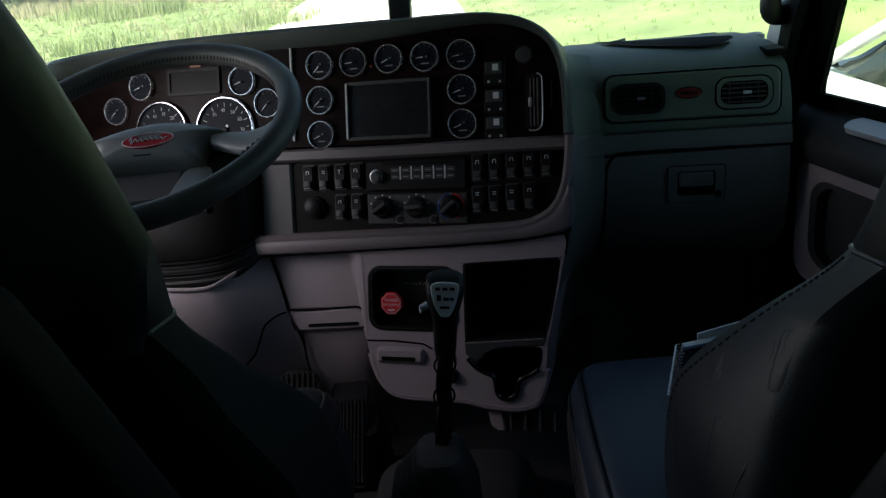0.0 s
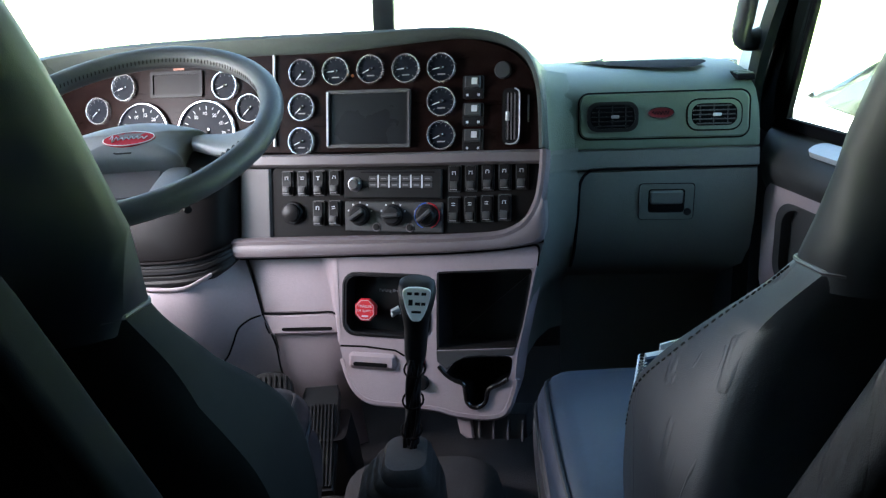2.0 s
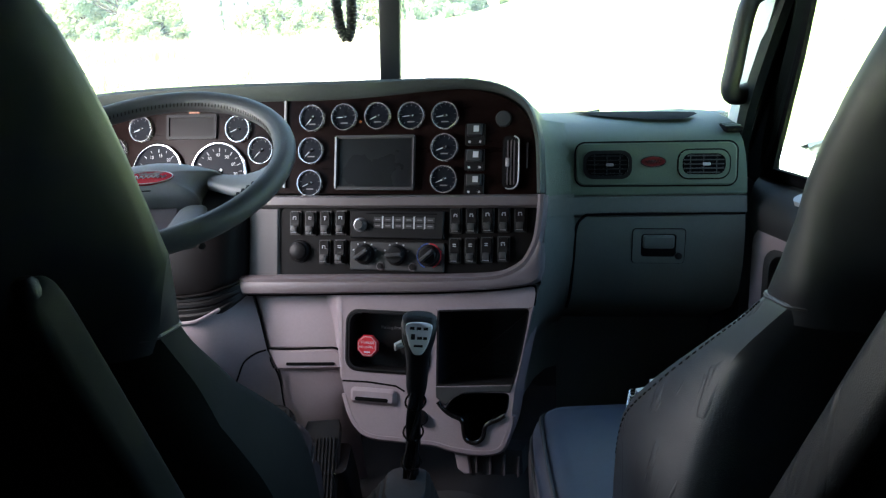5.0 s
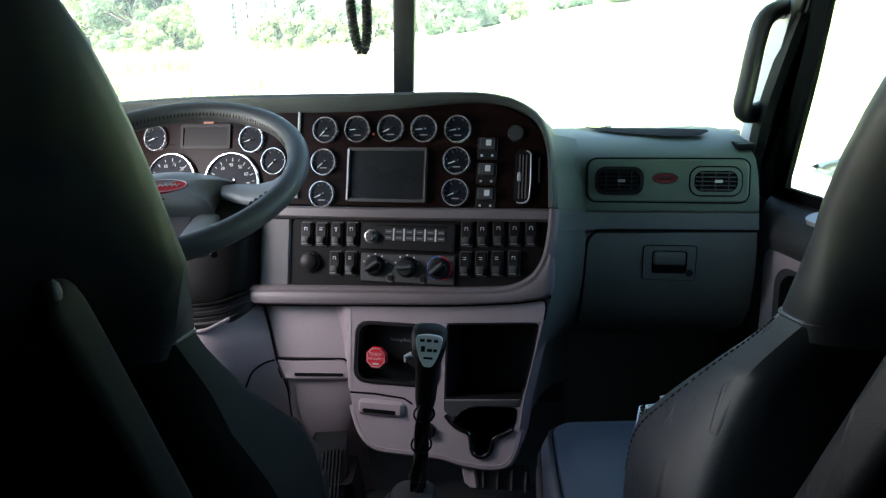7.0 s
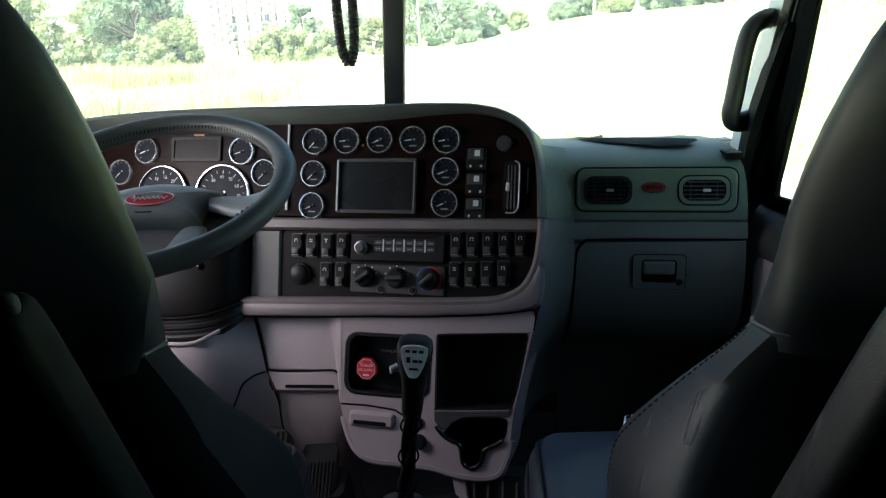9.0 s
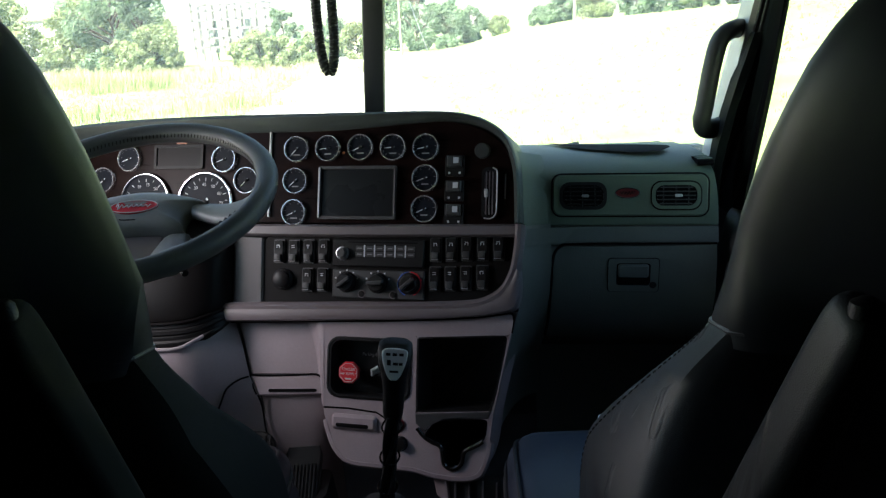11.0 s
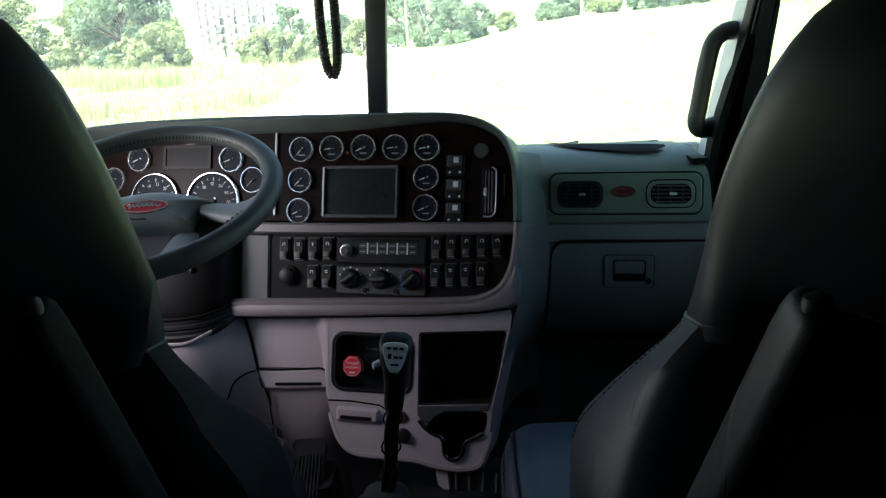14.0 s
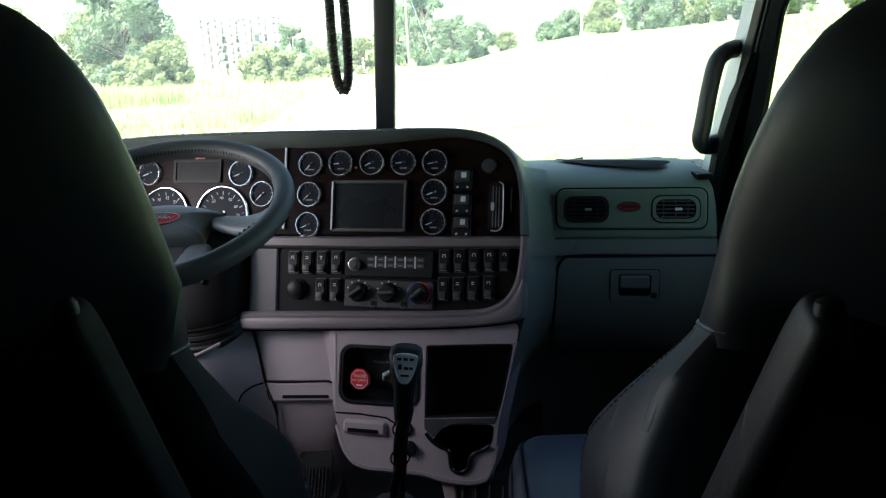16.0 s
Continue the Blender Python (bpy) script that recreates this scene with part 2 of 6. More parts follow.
def plate(outline, w0, w1, m=None, holes=(), bevel=0.0, into=None):
    """A plate with that outline (and holes) between depths w0 (back) and w1 (front), open at no side."""
    bm = bmesh.new()
    loops = [[Vector((*p, 0)) for p in outline]] + [[Vector((*p, 0)) for p in h] for h in holes]
    if not holes:
        bot = [bm.verts.new((p.x, p.y, w0)) for p in loops[0]]
        k = len(bot)
        if bevel:
            c = sum(loops[0], Vector()) / k
            mid = [bm.verts.new((p.x, p.y, w1 - bevel)) for p in loops[0]]
            ins = []
            for i, p in enumerate(loops[0]):
                e = (loops[0][(i + 1) % k] - loops[0][i - 1]).normalized()
                nrm = Vector((-e.y, e.x, 0))
                if nrm.dot(c - p) < 0:
                    nrm = -nrm
                ins.append(bm.verts.new((p.x + nrm.x * bevel, p.y + nrm.y * bevel, w1)))
            rings = [bot, mid, ins]
        else:
            rings = [bot, [bm.verts.new((p.x, p.y, w1)) for p in loops[0]]]
        for a, b in zip(rings, rings[1:]):
            for i in range(k):
                bm.faces.new((a[i], a[(i + 1) % k], b[(i + 1) % k], b[i]))
        bm.faces.new(rings[-1])
        bm.faces.new(bot[::-1])
    else:
        sides = []
        for w in (w0, w1):
            edges = []
            rings = []
            for lp in loops:
                vs = [bm.verts.new((p.x, p.y, w)) for p in lp]
                edges += [bm.edges.new((vs[i], vs[(i + 1) % len(vs)])) for i in range(len(vs))]
                rings.append(vs)
            bmesh.ops.triangle_fill(bm, use_beauty=True, edges=edges, normal=(0, 0, 1))
            sides.append(rings)
        for a, b in zip(*sides):
            for i in range(len(a)):
                bm.faces.new((a[i], a[(i + 1) % len(a)], b[(i + 1) % len(b)], b[i]))
    put(bm, m)
    return join(into, bm)


def join(into, bm):
    if into is None:
        return bm
    me = bpy.data.meshes.new("tmp")
    bm.to_mesh(me)
    bm.free()
    into.from_mesh(me)
    bpy.data.meshes.remove(me)
    return into


def box(c, s, m=None, bevel=0.0, into=None, seg=2):
    bm = bmesh.new()
    bmesh.ops.create_cube(bm, size=1)
    for v in bm.verts:
        v.co = Vector((v.co.x * s[0] + c[0], v.co.y * s[1] + c[1], v.co.z * s[2] + c[2]))
    if bevel:
        bmesh.ops.bevel(bm, geom=bm.edges[:], offset=bevel, segments=seg, profile=0.5, affect="EDGES")
    put(bm, m)
    return join(into, bm)


def tray(outline, w0, w1, thick, m=None, into=None):
    """An open tray: walls inside the outline from w1 back to a floor at w0."""
    bm = bmesh.new()
    k = len(outline)
    c = sum((Vector(p) for p in outline), Vector((0, 0))) / k
    inner = [c + (Vector(p) - c) * (1 - thick) for p in outline]
    rows = [[bm.verts.new((p[0], p[1], w)) for p in o] for o, w in ((outline, w0 - 0.003), (outline, w1), (inner, w1), (inner, w0))]
    for a, b in zip(rows, rows[1:]):
        for i in range(k):
            bm.faces.new((a[i], a[(i + 1) % k], b[(i + 1) % k], b[i]))
    bm.faces.new(rows[-1])
    bm.faces.new(rows[0][::-1])
    put(bm, m)
    return join(into, bm)


def tube(pts, r, n=10, closed=False, m=None, into=None, flat=1.0, cap=True):
    """A tube along the points; r is a number or one for each point."""
    bm = bmesh.new()
    p = [Vector(a) for a in pts]
    k = len(p)
    rs = r if isinstance(r, (list, tuple)) else [r] * k
    t0 = (p[1] - p[0]).normalized()
    side = t0.orthogonal().normalized()
    rings = []
    for i in range(k):
        a = p[i - 1] if (closed or i) else p[0]
        b = p[(i + 1) % k] if (closed or i < k - 1) else p[-1]
        t = (b - a).normalized()
        side = (side - t * side.dot(t)).normalized()
        up = t.cross(side)
        rings.append([bm.verts.new(p[i] + (side * math.cos(2 * math.pi * j / n) + up * math.sin(2 * math.pi * j / n) * flat) * rs[i]) for j in range(n)])
    for i in range(k if closed else k - 1):
        a, b = rings[i], rings[(i + 1) % k]
        for j in range(n):
            bm.faces.new((a[j], a[(j + 1) % n], b[(j + 1) % n], b[j]))
    if not closed and cap:
        bm.faces.new(rings[0][::-1])
        bm.faces.new(rings[-1])
    put(bm, m)
    return join(into, bm)


def revolve(profile, m=None, n=28, into=None, cap=True):
    """A (radius, height) profile turned about the local z axis."""
    bm = bmesh.new()
    rings = [[bm.verts.new((r * math.cos(2 * math.pi * j / n), r * math.sin(2 * math.pi * j / n), h)) for j in range(n)] for r, h in profile]
    for a, b in zip(rings, rings[1:]):
        for j in range(n):
            bm.faces.new((a[j], a[(j + 1) % n], b[(j + 1) % n], b[j]))
    if cap:
        bm.faces.new(rings[0][::-1])
        bm.faces.new(rings[-1])
    put(bm, m)
    return join(into, bm)


def loft(rings, closed=True, cap=True, m=None, into=None):
    bm = bmesh.new()
    vs = [[bm.verts.new(p) for p in r] for r in rings]
    for a, b in zip(vs, vs[1:]):
        k = len(a)
        for j in range(k if closed else k - 1):
            bm.faces.new((a[j], a[(j + 1) % k], b[(j + 1) % k], b[j]))
    if cap and closed:
        bm.faces.new(vs[0][::-1])
        bm.faces.new(vs[-1])
    put(bm, m)
    return join(into, bm)


def words(text, size, m, material, parent, name="lettering", align="CENTER"):
    cu = bpy.data.curves.new("words", "FONT")
    cu.body, cu.size, cu.align_x, cu.align_y = text, size, align, "CENTER"
    ob = bpy.data.objects.new("words", cu)
    scene.collection.objects.link(ob)
    me = bpy.data.meshes.new_from_object(ob.evaluated_get(bpy.context.evaluated_depsgraph_get()))
    bpy.data.objects.remove(ob)
    bm = bmesh.new()
    bm.from_mesh(me)
    bpy.data.meshes.remove(me)
    bm.transform(m)
    return part(name, bm, material, parent)


def basis(at, right, up):
    r = Vector(right).normalized()
    u = Vector(up)
    u = (u - r * u.dot(r)).normalized()
    n = r.cross(u)
    m = Matrix((r, u, n)).transposed().to_4x4()
    m.translation = at
    return m


T = Matrix.Translation

# ---- cab shell ----
def smooth(a):
    a = min(1, max(0, a))
    return a * a * (3 - 2 * a)


FLOOR, ROOF, BACK = 0.30, 1.80, -1.45
RIGHT, LEFT = 0.64, -0.80  # inner faces of the doors at y = 1.55; they spread by 0.27 towards the seats
SPREAD = 0.27


def right_wall(y):
    return RIGHT + SPREAD * (1.55 - y)


def left_wall(y):
    return LEFT - SPREAD * (1.55 - y)


structure("floor", plate([(-1.12, BACK), (0.96, BACK), (0.96, 0.55), (0.66, 1.94), (-0.82, 1.94), (-1.12, 0.55)], FLOOR - 0.05, FLOOR), MATTING, "black rubber floor matting of the cab", "floor")
structure("ceiling", plate([(-1.14, BACK), (0.98, BACK), (0.98, 0.55), (0.78, 1.47), (-0.94, 1.47), (-1.14, 0.55)], ROOF, ROOF + 0.04), LINER, "grey fabric headliner", "ceiling")
structure("wall_jamb_right", loft([[Vector((x, 1.50, z)), Vector((x + 0.014, 1.495, z)), Vector((x + 0.034, 1.60, z)), Vector((x + 0.022, 1.60, z))] for z, x in ((FLOOR, 0.592), (0.98, 0.594), (1.04, 0.603), (1.10, 0.618), (1.17, 0.638), (1.24, 0.660))]), PILLAR, "black door jamb beside the dashboard", "wall")
structure("wall_kick_right", box((0.662, 1.73, 0.60), (0.02, 0.44, 0.70)), DARK, "dark kick panel ahead of the door", "wall")
structure("wall_kick_left", box((-0.835, 1.73, 0.60), (0.05, 0.44, 0.70)), DARK, "dark kick panel ahead of the door", "wall")
structure("wall_back", box((-0.08, BACK - 0.02, 1.05), (2.2, 0.04, 1.6)), LINER, "grey upholstered rear wall of the sleeper", "wall")
structure("wall_right", box((0.94, -0.45, 1.05), (0.04, 2.0, 1.6)), LINER, "grey upholstered side wall of the sleeper", "wall")
structure("wall_left", box((-1.10, -0.45, 1.05), (0.04, 2.0, 1.6)), LINER, "grey upholstered side wall of the sleeper", "wall")
structure("firewall", plate([(-0.84, 0.25), (0.70, 0.25), (0.70, 0.98), (-0.84, 0.98)], 0, 0.04, basis((0, 1.93, 0), (1, 0, 0), (0, 0, 1))), DARK, "dark grey carpeted firewall under the dashboard", "wall")


def door(sign, name, label):
    """A door in its slanted plane: a panel with a window opening through it, glass, and its fittings."""
    w = right_wall if sign > 0 else left_wall
    e = thing(name, (w(1.0), 1.0, FLOOR), label, "door")
    # local axes: along the door towards the rear, up, outwards
    m = Matrix(((SPREAD * sign, 0, sign, w(1.55)), (-1, 0, SPREAD, 1.55), (0, 1, 0, 0), (0, 0, 0, 1)))
    out = [(0.0, FLOOR), (1.02, FLOOR), (1.02, 1.80), (0.26, 1.80), (0.10, 1.28), (0.02, 0.98)]
    hole = [(0.050, 0.925), (0.92, 0.925), (0.92, 1.60), (0.265, 1.60), (0.133, 1.306), (0.100, 1.135)]
    part("panel", plate(out, 0.0, 0.010, m, [hole]), PILLAR, e)
    seal = [(0.045, 0.918), (0.93, 0.918), (0.93, 1.61), (0.26, 1.61), (0.127, 1.308), (0.094, 1.135)]
    seal_in = [(0.059, 0.936), (0.91, 0.936), (0.91, 1.59), (0.271, 1.59), (0.139, 1.304), (0.107, 1.135)]
    part("window_seal", plate(seal, -0.004, 0.006, m, [seal_in]), PIT, e, "black rubber window seal")
    pane = part("window_pane", plate(hole, 0.006, 0.009, m), GLASS, e, "clear side window glass")
    pane.visible_shadow = False
    # padded belt and armrest
    belt = [[Vector((a, z, -d)) for z, d in ((0.79, 0.0), (0.82, 0.045), (0.85, 0.058), (0.873, 0.060), (0.893, 0.050), (0.907, 0.026), (0.914, 0.0))] for a in (0.02, 0.08, 0.2, 0.5, 0.95)]
    for p in belt[0]:
        p.z *= 0.3
    part("belt_pad", loft(belt, closed=False, m=m), DARK, e, "black padded upper door panel")
    # grey lower insert with the door pull recess
    ins = rr(0.262, 0.735, 0.36, 0.216, 0.035)
    rec = rr(0.240, 0.738, 0.25, 0.155, 0.04)
    part("insert", plate(ins, -0.052, -0.035, m, [rec]), GREY, e, "light grey door insert")
    part("pull_recess", tray(rec, -0.030, -0.0515, 0.12, m), DARK, e)
    part("door_handle", tube([m @ Vector(p) for p in ((0.215, 0.690, -0.035), (0.235, 0.695, -0.055), (0.305, 0.698, -0.058), (0.355, 0.695, -0.05))], 0.008, flat=1.6), CHROME, e, "chrome door handle")
    sp = m @ T((0.17, 0.55, -0.012))
    part("speaker_grille", revolve([(0.0001, 0.0), (0.055, 0.004), (0.062, -0.006), (0.07, -0.006), (0.075, 0.012)], sp @ Matrix.Rotation(math.pi, 4, "X")), BLACK, e, "black round speaker grille")
    if sign > 0:
        # the switch plate lies on the slope of the belt
        q = m @ basis((0.240, 0.907, -0.030), (1, 0, 0), (0, 0.30, 0.95))
        sw = part("switch_plate", plate(rr(0, 0, 0.15, 0.034, 0.016, 8), -0.008, 0.004, q, bevel=0.003), FOIL, e, "silver window switch plate")
        for dx in (-0.046, -0.008, 0.030):
            part("window_switch", plate(rr(dx, 0.0, 0.034, 0.016, 0.007), 0.003, 0.010, q, bevel=0.003), BLACK, sw)
    return e


door(1, "door_passenger", "dark grey closed cab door with window and light grey insert")
door(-1, "door_driver", "dark grey closed cab door with window beside the driver's seat")


def pillar(sign):
    mid = -0.08
    def fl(p):
        return Vector((p[0] if sign > 0 else 2 * mid - p[0], p[1], p[2]))
    front = [(0.652, 1.735, 0.93), (0.660, 1.715, 1.014), (0.688, 1.60, 1.312), (0.735, 1.42, 1.80)]
    rear = [(0.655, 1.535, 0.90), (0.664, 1.485, 0.99), (0.690, 1.405, 1.306), (0.735, 1.25, 1.80)]
    bm = loft([[fl(a), fl((a[0] - 0.006, a[1] * 0.75 + b[1] * 0.25, a[2])), fl((b[0] - 0.012, a[1] * 0.3 + b[1] * 0.7, b[2])), fl((b[0] - 0.013, b[1], b[2])), fl((b[0] - 0.006, b[1] + 0.02, b[2])), fl((a[0] + 0.02, a[1], a[2]))] for a, b in zip(front, rear)])
    structure("pillar_" + ("right" if sign > 0 else "left"), bm, PILLAR, "dark plastic trimmed windscreen pillar", "pillar")
    strip = loft([[fl((a[0] - 0.012, a[1] + 0.010, a[2])), fl((a[0] - 0.019, a[1] * 0.62 + b[1] * 0.38, a[2])), fl((a[0] - 0.006, a[1] * 0.60 + b[1] * 0.40, a[2])), fl((a[0] + 0.004, a[1], a[2]))] for a, b in zip(front, rear)])
    for s in (0.48, 0.60):
        line = [fl((a[0] + (b[0] - a[0]) * s - 0.0105, a[1] * (1 - s) + b[1] * s, a[2])) for a, b in zip(front, rear)]
        structure("trim_gasket_" + ("right" if sign > 0 else "left") + ("_front" if s < 0.5 else "_rear"), tube(spline(line, 6), 0.0045, 8), BLACK, "black rubber gasket bead on the pillar", "trim")
    structure("trim_pillar_" + ("right" if sign > 0 else "left"), strip, STRIP, "pale grey strip along the windscreen edge", "trim")


pillar(1)
pillar(-1)


# windscreen in two panes with a post between them
PB, PT = Vector((-0.076, 1.895, 0.98)), Vector((0.008, 1.545, 1.80))


def on_post(s):
    return PB.lerp(PT, s)


for sgn, nm, eb, et in ((1, "window_right", Vector((0.665, 1.735, 0.95)), Vector((0.74, 1.425, 1.80))), (-1, "window_left", Vector((-0.825, 1.735, 0.95)), Vector((-0.90, 1.425, 1.80)))):
    rows = []
    for s in (0, 0.33, 0.66, 1):
        a, b = on_post(s), eb.lerp(et, s)
        rows.append([a.lerp(b, k / 6) + Vector((0, 0.10 * math.sin(math.pi * k / 6) * 0.5, 0)) for k in range(7)])
    pane = structure(nm, loft(rows, closed=False), VEILED, "windscreen pane with a pale veil added", "window")
    pane.visible_shadow = False
d = (PT - PB).normalized()
structure("post_windscreen", box((0, 0, 0), (0.046, 0.05, 0.96), basis(PB.lerp(PT, 0.5), Vector((1, 0, 0)) - d * d.x, d) @ Matrix.Rotation(-math.pi / 2, 4, "X"), bevel=0.008), DARK, "dark windscreen centre post", "post")
structure("header_windscreen", box((-0.08, 1.60, 1.615), (1.72, 0.22, 0.19), bevel=0.03), LINER, "grey header over the windscreen", "header")
structure("roof_front", box((-0.08, 1.54, 1.75), (1.76, 0.36, 0.10)), LINER, "grey roof lining above the header", "ceiling")

# ---- dashboard ----
PHI, LEANB = radians(14), radians(18)
D = Matrix(((math.cos(PHI), math.sin(LEANB) * math.sin(PHI), -math.sin(PHI) * math.cos(LEANB), -0.20),
            (-math.sin(PHI), math.sin(LEANB) * math.cos(PHI), -math.cos(PHI) * math.cos(LEANB), 1.60),
            (0, math.cos(LEANB), math.sin(LEANB), 1.06), (0, 0, 0, 1)))

dash = thing("dashboard", (-0.08, 1.6, 0.60), "dark cockpit dashboard with chrome gauges and wood veneer", "dashboard")
edge = spline([(-0.66, -0.02, 0), (-0.63, 0.03, 0), (-0.58, 0.048, 0), (-0.40, 0.064, 0), (-0.17, 0.069, 0), (0.14, 0.068, 0), (0.29, 0.066, 0), (0.35, 0.059, 0), (0.39, 0.046, 0), (0.424, 0.022, 0), (0.443, -0.012, 0), (0.453, -0.06, 0), (0.457, -0.143, 0)], 5)
low_edge = spline([(0.461, -0.146, 0), (0.4596, -0.1836, 0), (0.4525, -0.2313, 0), (0.4341, -0.2685, 0), (0.4072, -0.2892, 0), (0.372, -0.3005, 0), (0.30, -0.3065, 0), (0.2345, -0.3095, 0), (0.10, -0.314, 0), (-0.135, -0.3235, 0)], 5)


def rim(path, inset, rows, m=D, taper=()):
    """A moulding along a path in the panel's plane: rows of (inset share, depth), thinner towards the end by taper."""
    out = []
    k = len(path)
    for i, p in enumerate(path):
        t = (path[min(i + 1, k - 1)] - path[max(i - 1, 0)]).normalized()
        n = Vector((t.y, -t.x, 0))
        f = 1 - (1 - taper) * smooth((i / (k - 1) - 0.72) / 0.28) if taper else 1
        out.append([Vector((p.x, p.y, 0)) + n * inset * a * f + Vector((0, 0, w * f if w > 0 else w)) for a, w in rows])
    return loft(out, closed=False, m=m)


HOOD = ((-0.10, -0.10), (0.0, 0.016), (0.08, 0.026), (0.28, 0.030), (0.62, 0.021), (0.94, 0.007), (1.0, 0.002), (1.0, -0.012))
hood = []
for i, p in enumerate(edge):
    t = (edge[min(i + 1, len(edge) - 1)] - edge[max(i - 1, 0)]).normalized()
    n = Vector((t.y, -t.x, 0))
    # the brow is broad along the top and narrow down the side
    deep = 0.034 - 0.020 * smooth((p.x - 0.02) / 0.36)
    hood.append([Vector((p.x, p.y, w)) + n * deep * a for a, w in HOOD])
part("hood", loft(hood, closed=False, m=D), HOODMAT, dash, "dark soft-touch instrument hood")
LOWTRIM = ((-0.06, -0.05), (0.0, 0.026), (0.10, 0.030), (0.5, 0.031), (0.9, 0.024), (1.0, 0.012), (1.0, -0.012))
part("bezel", rim(low_edge, 0.0145, LOWTRIM), MIDGREY, dash, "warm grey lower bezel")

up_out = [(-0.645, -0.146), (-0.645, -0.01), (-0.61, 0.02)] + [(p.x * 0.985 - 0.004, p.y - 0.016) for p in edge[12:52]] + [(0.444, -0.06), (0.447, -0.146)]
part("fascia", plate(up_out, -0.03, 0.0, D), WOOD, dash, "dark glossy wood veneer fascia")
lo_out = [(-0.062, -0.186), (-0.0595, -0.179), (-0.052, -0.1745), (0.446, -0.166), (0.4445, -0.20), (0.438, -0.226), (0.424, -0.254), (0.40, -0.276), (0.365, -0.2885), (0.235, -0.298), (0.14, -0.302), (-0.06, -0.311)]
part("switch_fascia", plate(lo_out, -0.03, 0.002, D), FASCIA, dash, "black switch panel")
band = rim([Vector((-0.645, -0.163, 0)), Vector((-0.2, -0.163, 0)), Vector((0.1, -0.162, 0)), Vector((0.452, -0.157, 0))], 0.012, ((-1, -0.02), (-1, 0.012), (-0.6, 0.020), (0.6, 0.020), (1, 0.012), (1, -0.02)))
part("band", band, TRIM, dash, "satin grey dividing band")
knee = [(-0.129, -0.322), (-0.130, -0.176), (-0.064, -0.176), (-0.0615, -0.312)]
# filler panel, with its shade painted in by the darker trim
part("side_panel", plate(knee, -0.03, 0.008, D, bevel=0.004), SHADETRIM, dash, "warm grey filler panel")
part("divider", box((-0.056, -0.05, 0.004), (0.003, 0.17, 0.006), D), FOIL, dash, "thin silver divider strip")
# rounded ledge between the bezel and the console
LEDGE_TOP = [(-0.135, -0.3235), (0.0, -0.318), (0.10, -0.314), (0.2345, -0.3095), (0.30, -0.3065), (0.372, -0.3005), (0.4072, -0.2892), (0.424, -0.279), (0.4341, -0.2685), (0.4440, -0.2520), (0.4505, -0.2370), (0.4530, -0.2270)]
LEDGE_LOW = [(-0.128, -0.348), (0.0, -0.3415), (0.12, -0.335), (0.2321, -0.3293), (0.31, -0.324), (0.385, -0.3165), (0.418, -0.311), (0.4425, -0.3065), (0.4545, -0.2980), (0.4590, -0.2800), (0.4595, -0.2550), (0.4570, -0.2320)]
rows = []
for (a, b), (c, e) in zip(LEDGE_TOP, LEDGE_LOW):
    rows.append([Vector((a + (c - a) * f, b + (e - b) * f, w)) for f, w in ((-0.1, 0.0285), (0.0, 0.0300), (0.25, 0.0315), (0.6, 0.0315), (0.85, 0.0295), (0.96, 0.025), (1.0, 0.014), (1.0, -0.03))])
part("ledge", loft(rows, closed=False, m=D), MIDGREY, dash, "warm grey ledge")

# top pad from the hood to the windscreen
hood_line = [D @ Vector((p.x, p.y, -0.004)) for p in edge[6:]]
rows = []
k = len(hood_line)
for i, p in enumerate(hood_line):
    s = i / (k - 1)
    far = Vector((-0.83 + 1.20 * s, 1.80 + 0.10 * math.sin(math.pi * min(1, s * 1.3)), 1.015 if p.z > 1.015 else p.z))
    rows.append([p, p.lerp(far, 0.25) + Vector((0, 0, 0.006)), p.lerp(far, 0.6), far])
part("top_pad", loft(rows, closed=False), DARK, dash, "dark textured top pad")


# passenger side
def front(x):
    return 1.492 - 0.055 * (x - 0.20) / 0.44


PROFILE = [(0.47, 0.985), (0.30, 1.020), (0.17, 1.030), (0.10, 1.029), (0.055, 1.018), (0.022, 1.002), (0.005, 0.980), (-0.006, 0.952), (-0.012, 0.920), (-0.012, 0.9150), (-0.006, 0.9137), (-0.006, 0.9115), (-0.014, 0.910), (-0.019, 0.8825), (-0.014, 0.8795)]
rows = []
for i in range(13):
    x = 0.17 + 0.417 * i / 12
    rows.append([Vector((x, min(front(x) + dy, 1.90), z - 0.006 * i / 12)) for dy, z in PROFILE])
part("passenger_dash", loft([r[:12] for r in rows], closed=False), SLATE, dash, "slate green soft passenger dash")
part("lower_strip", loft([r[11:] for r in rows], closed=False), LOWSLATE, dash, "grey strip above the glovebox")
LOWER = [(-0.006, 0.8755), (-0.006, 0.870), (-0.016, 0.870), (-0.020, 0.84), (-0.018, 0.78), (-0.004, 0.72), (0.03, 0.675), (0.09, 0.64), (0.16, 0.60), (0.19, 0.45), (0.20, FLOOR)]


def lower_at(z):
    for (d0, z0), (d1, z1) in zip(LOWER[2:], LOWER[3:]):
        if z1 <= z <= z0:
            return d1 + (d0 - d1) * (z - z1) / (z0 - z1)
    return -0.016


def profile_at(z):
    for (d0, z0), (d1, z1) in zip(PROFILE[3:], PROFILE[4:]):
        if z1 <= z <= z0:
            return d1 + (d0 - d1) * (z - z1) / (z0 - z1)
    return -0.012


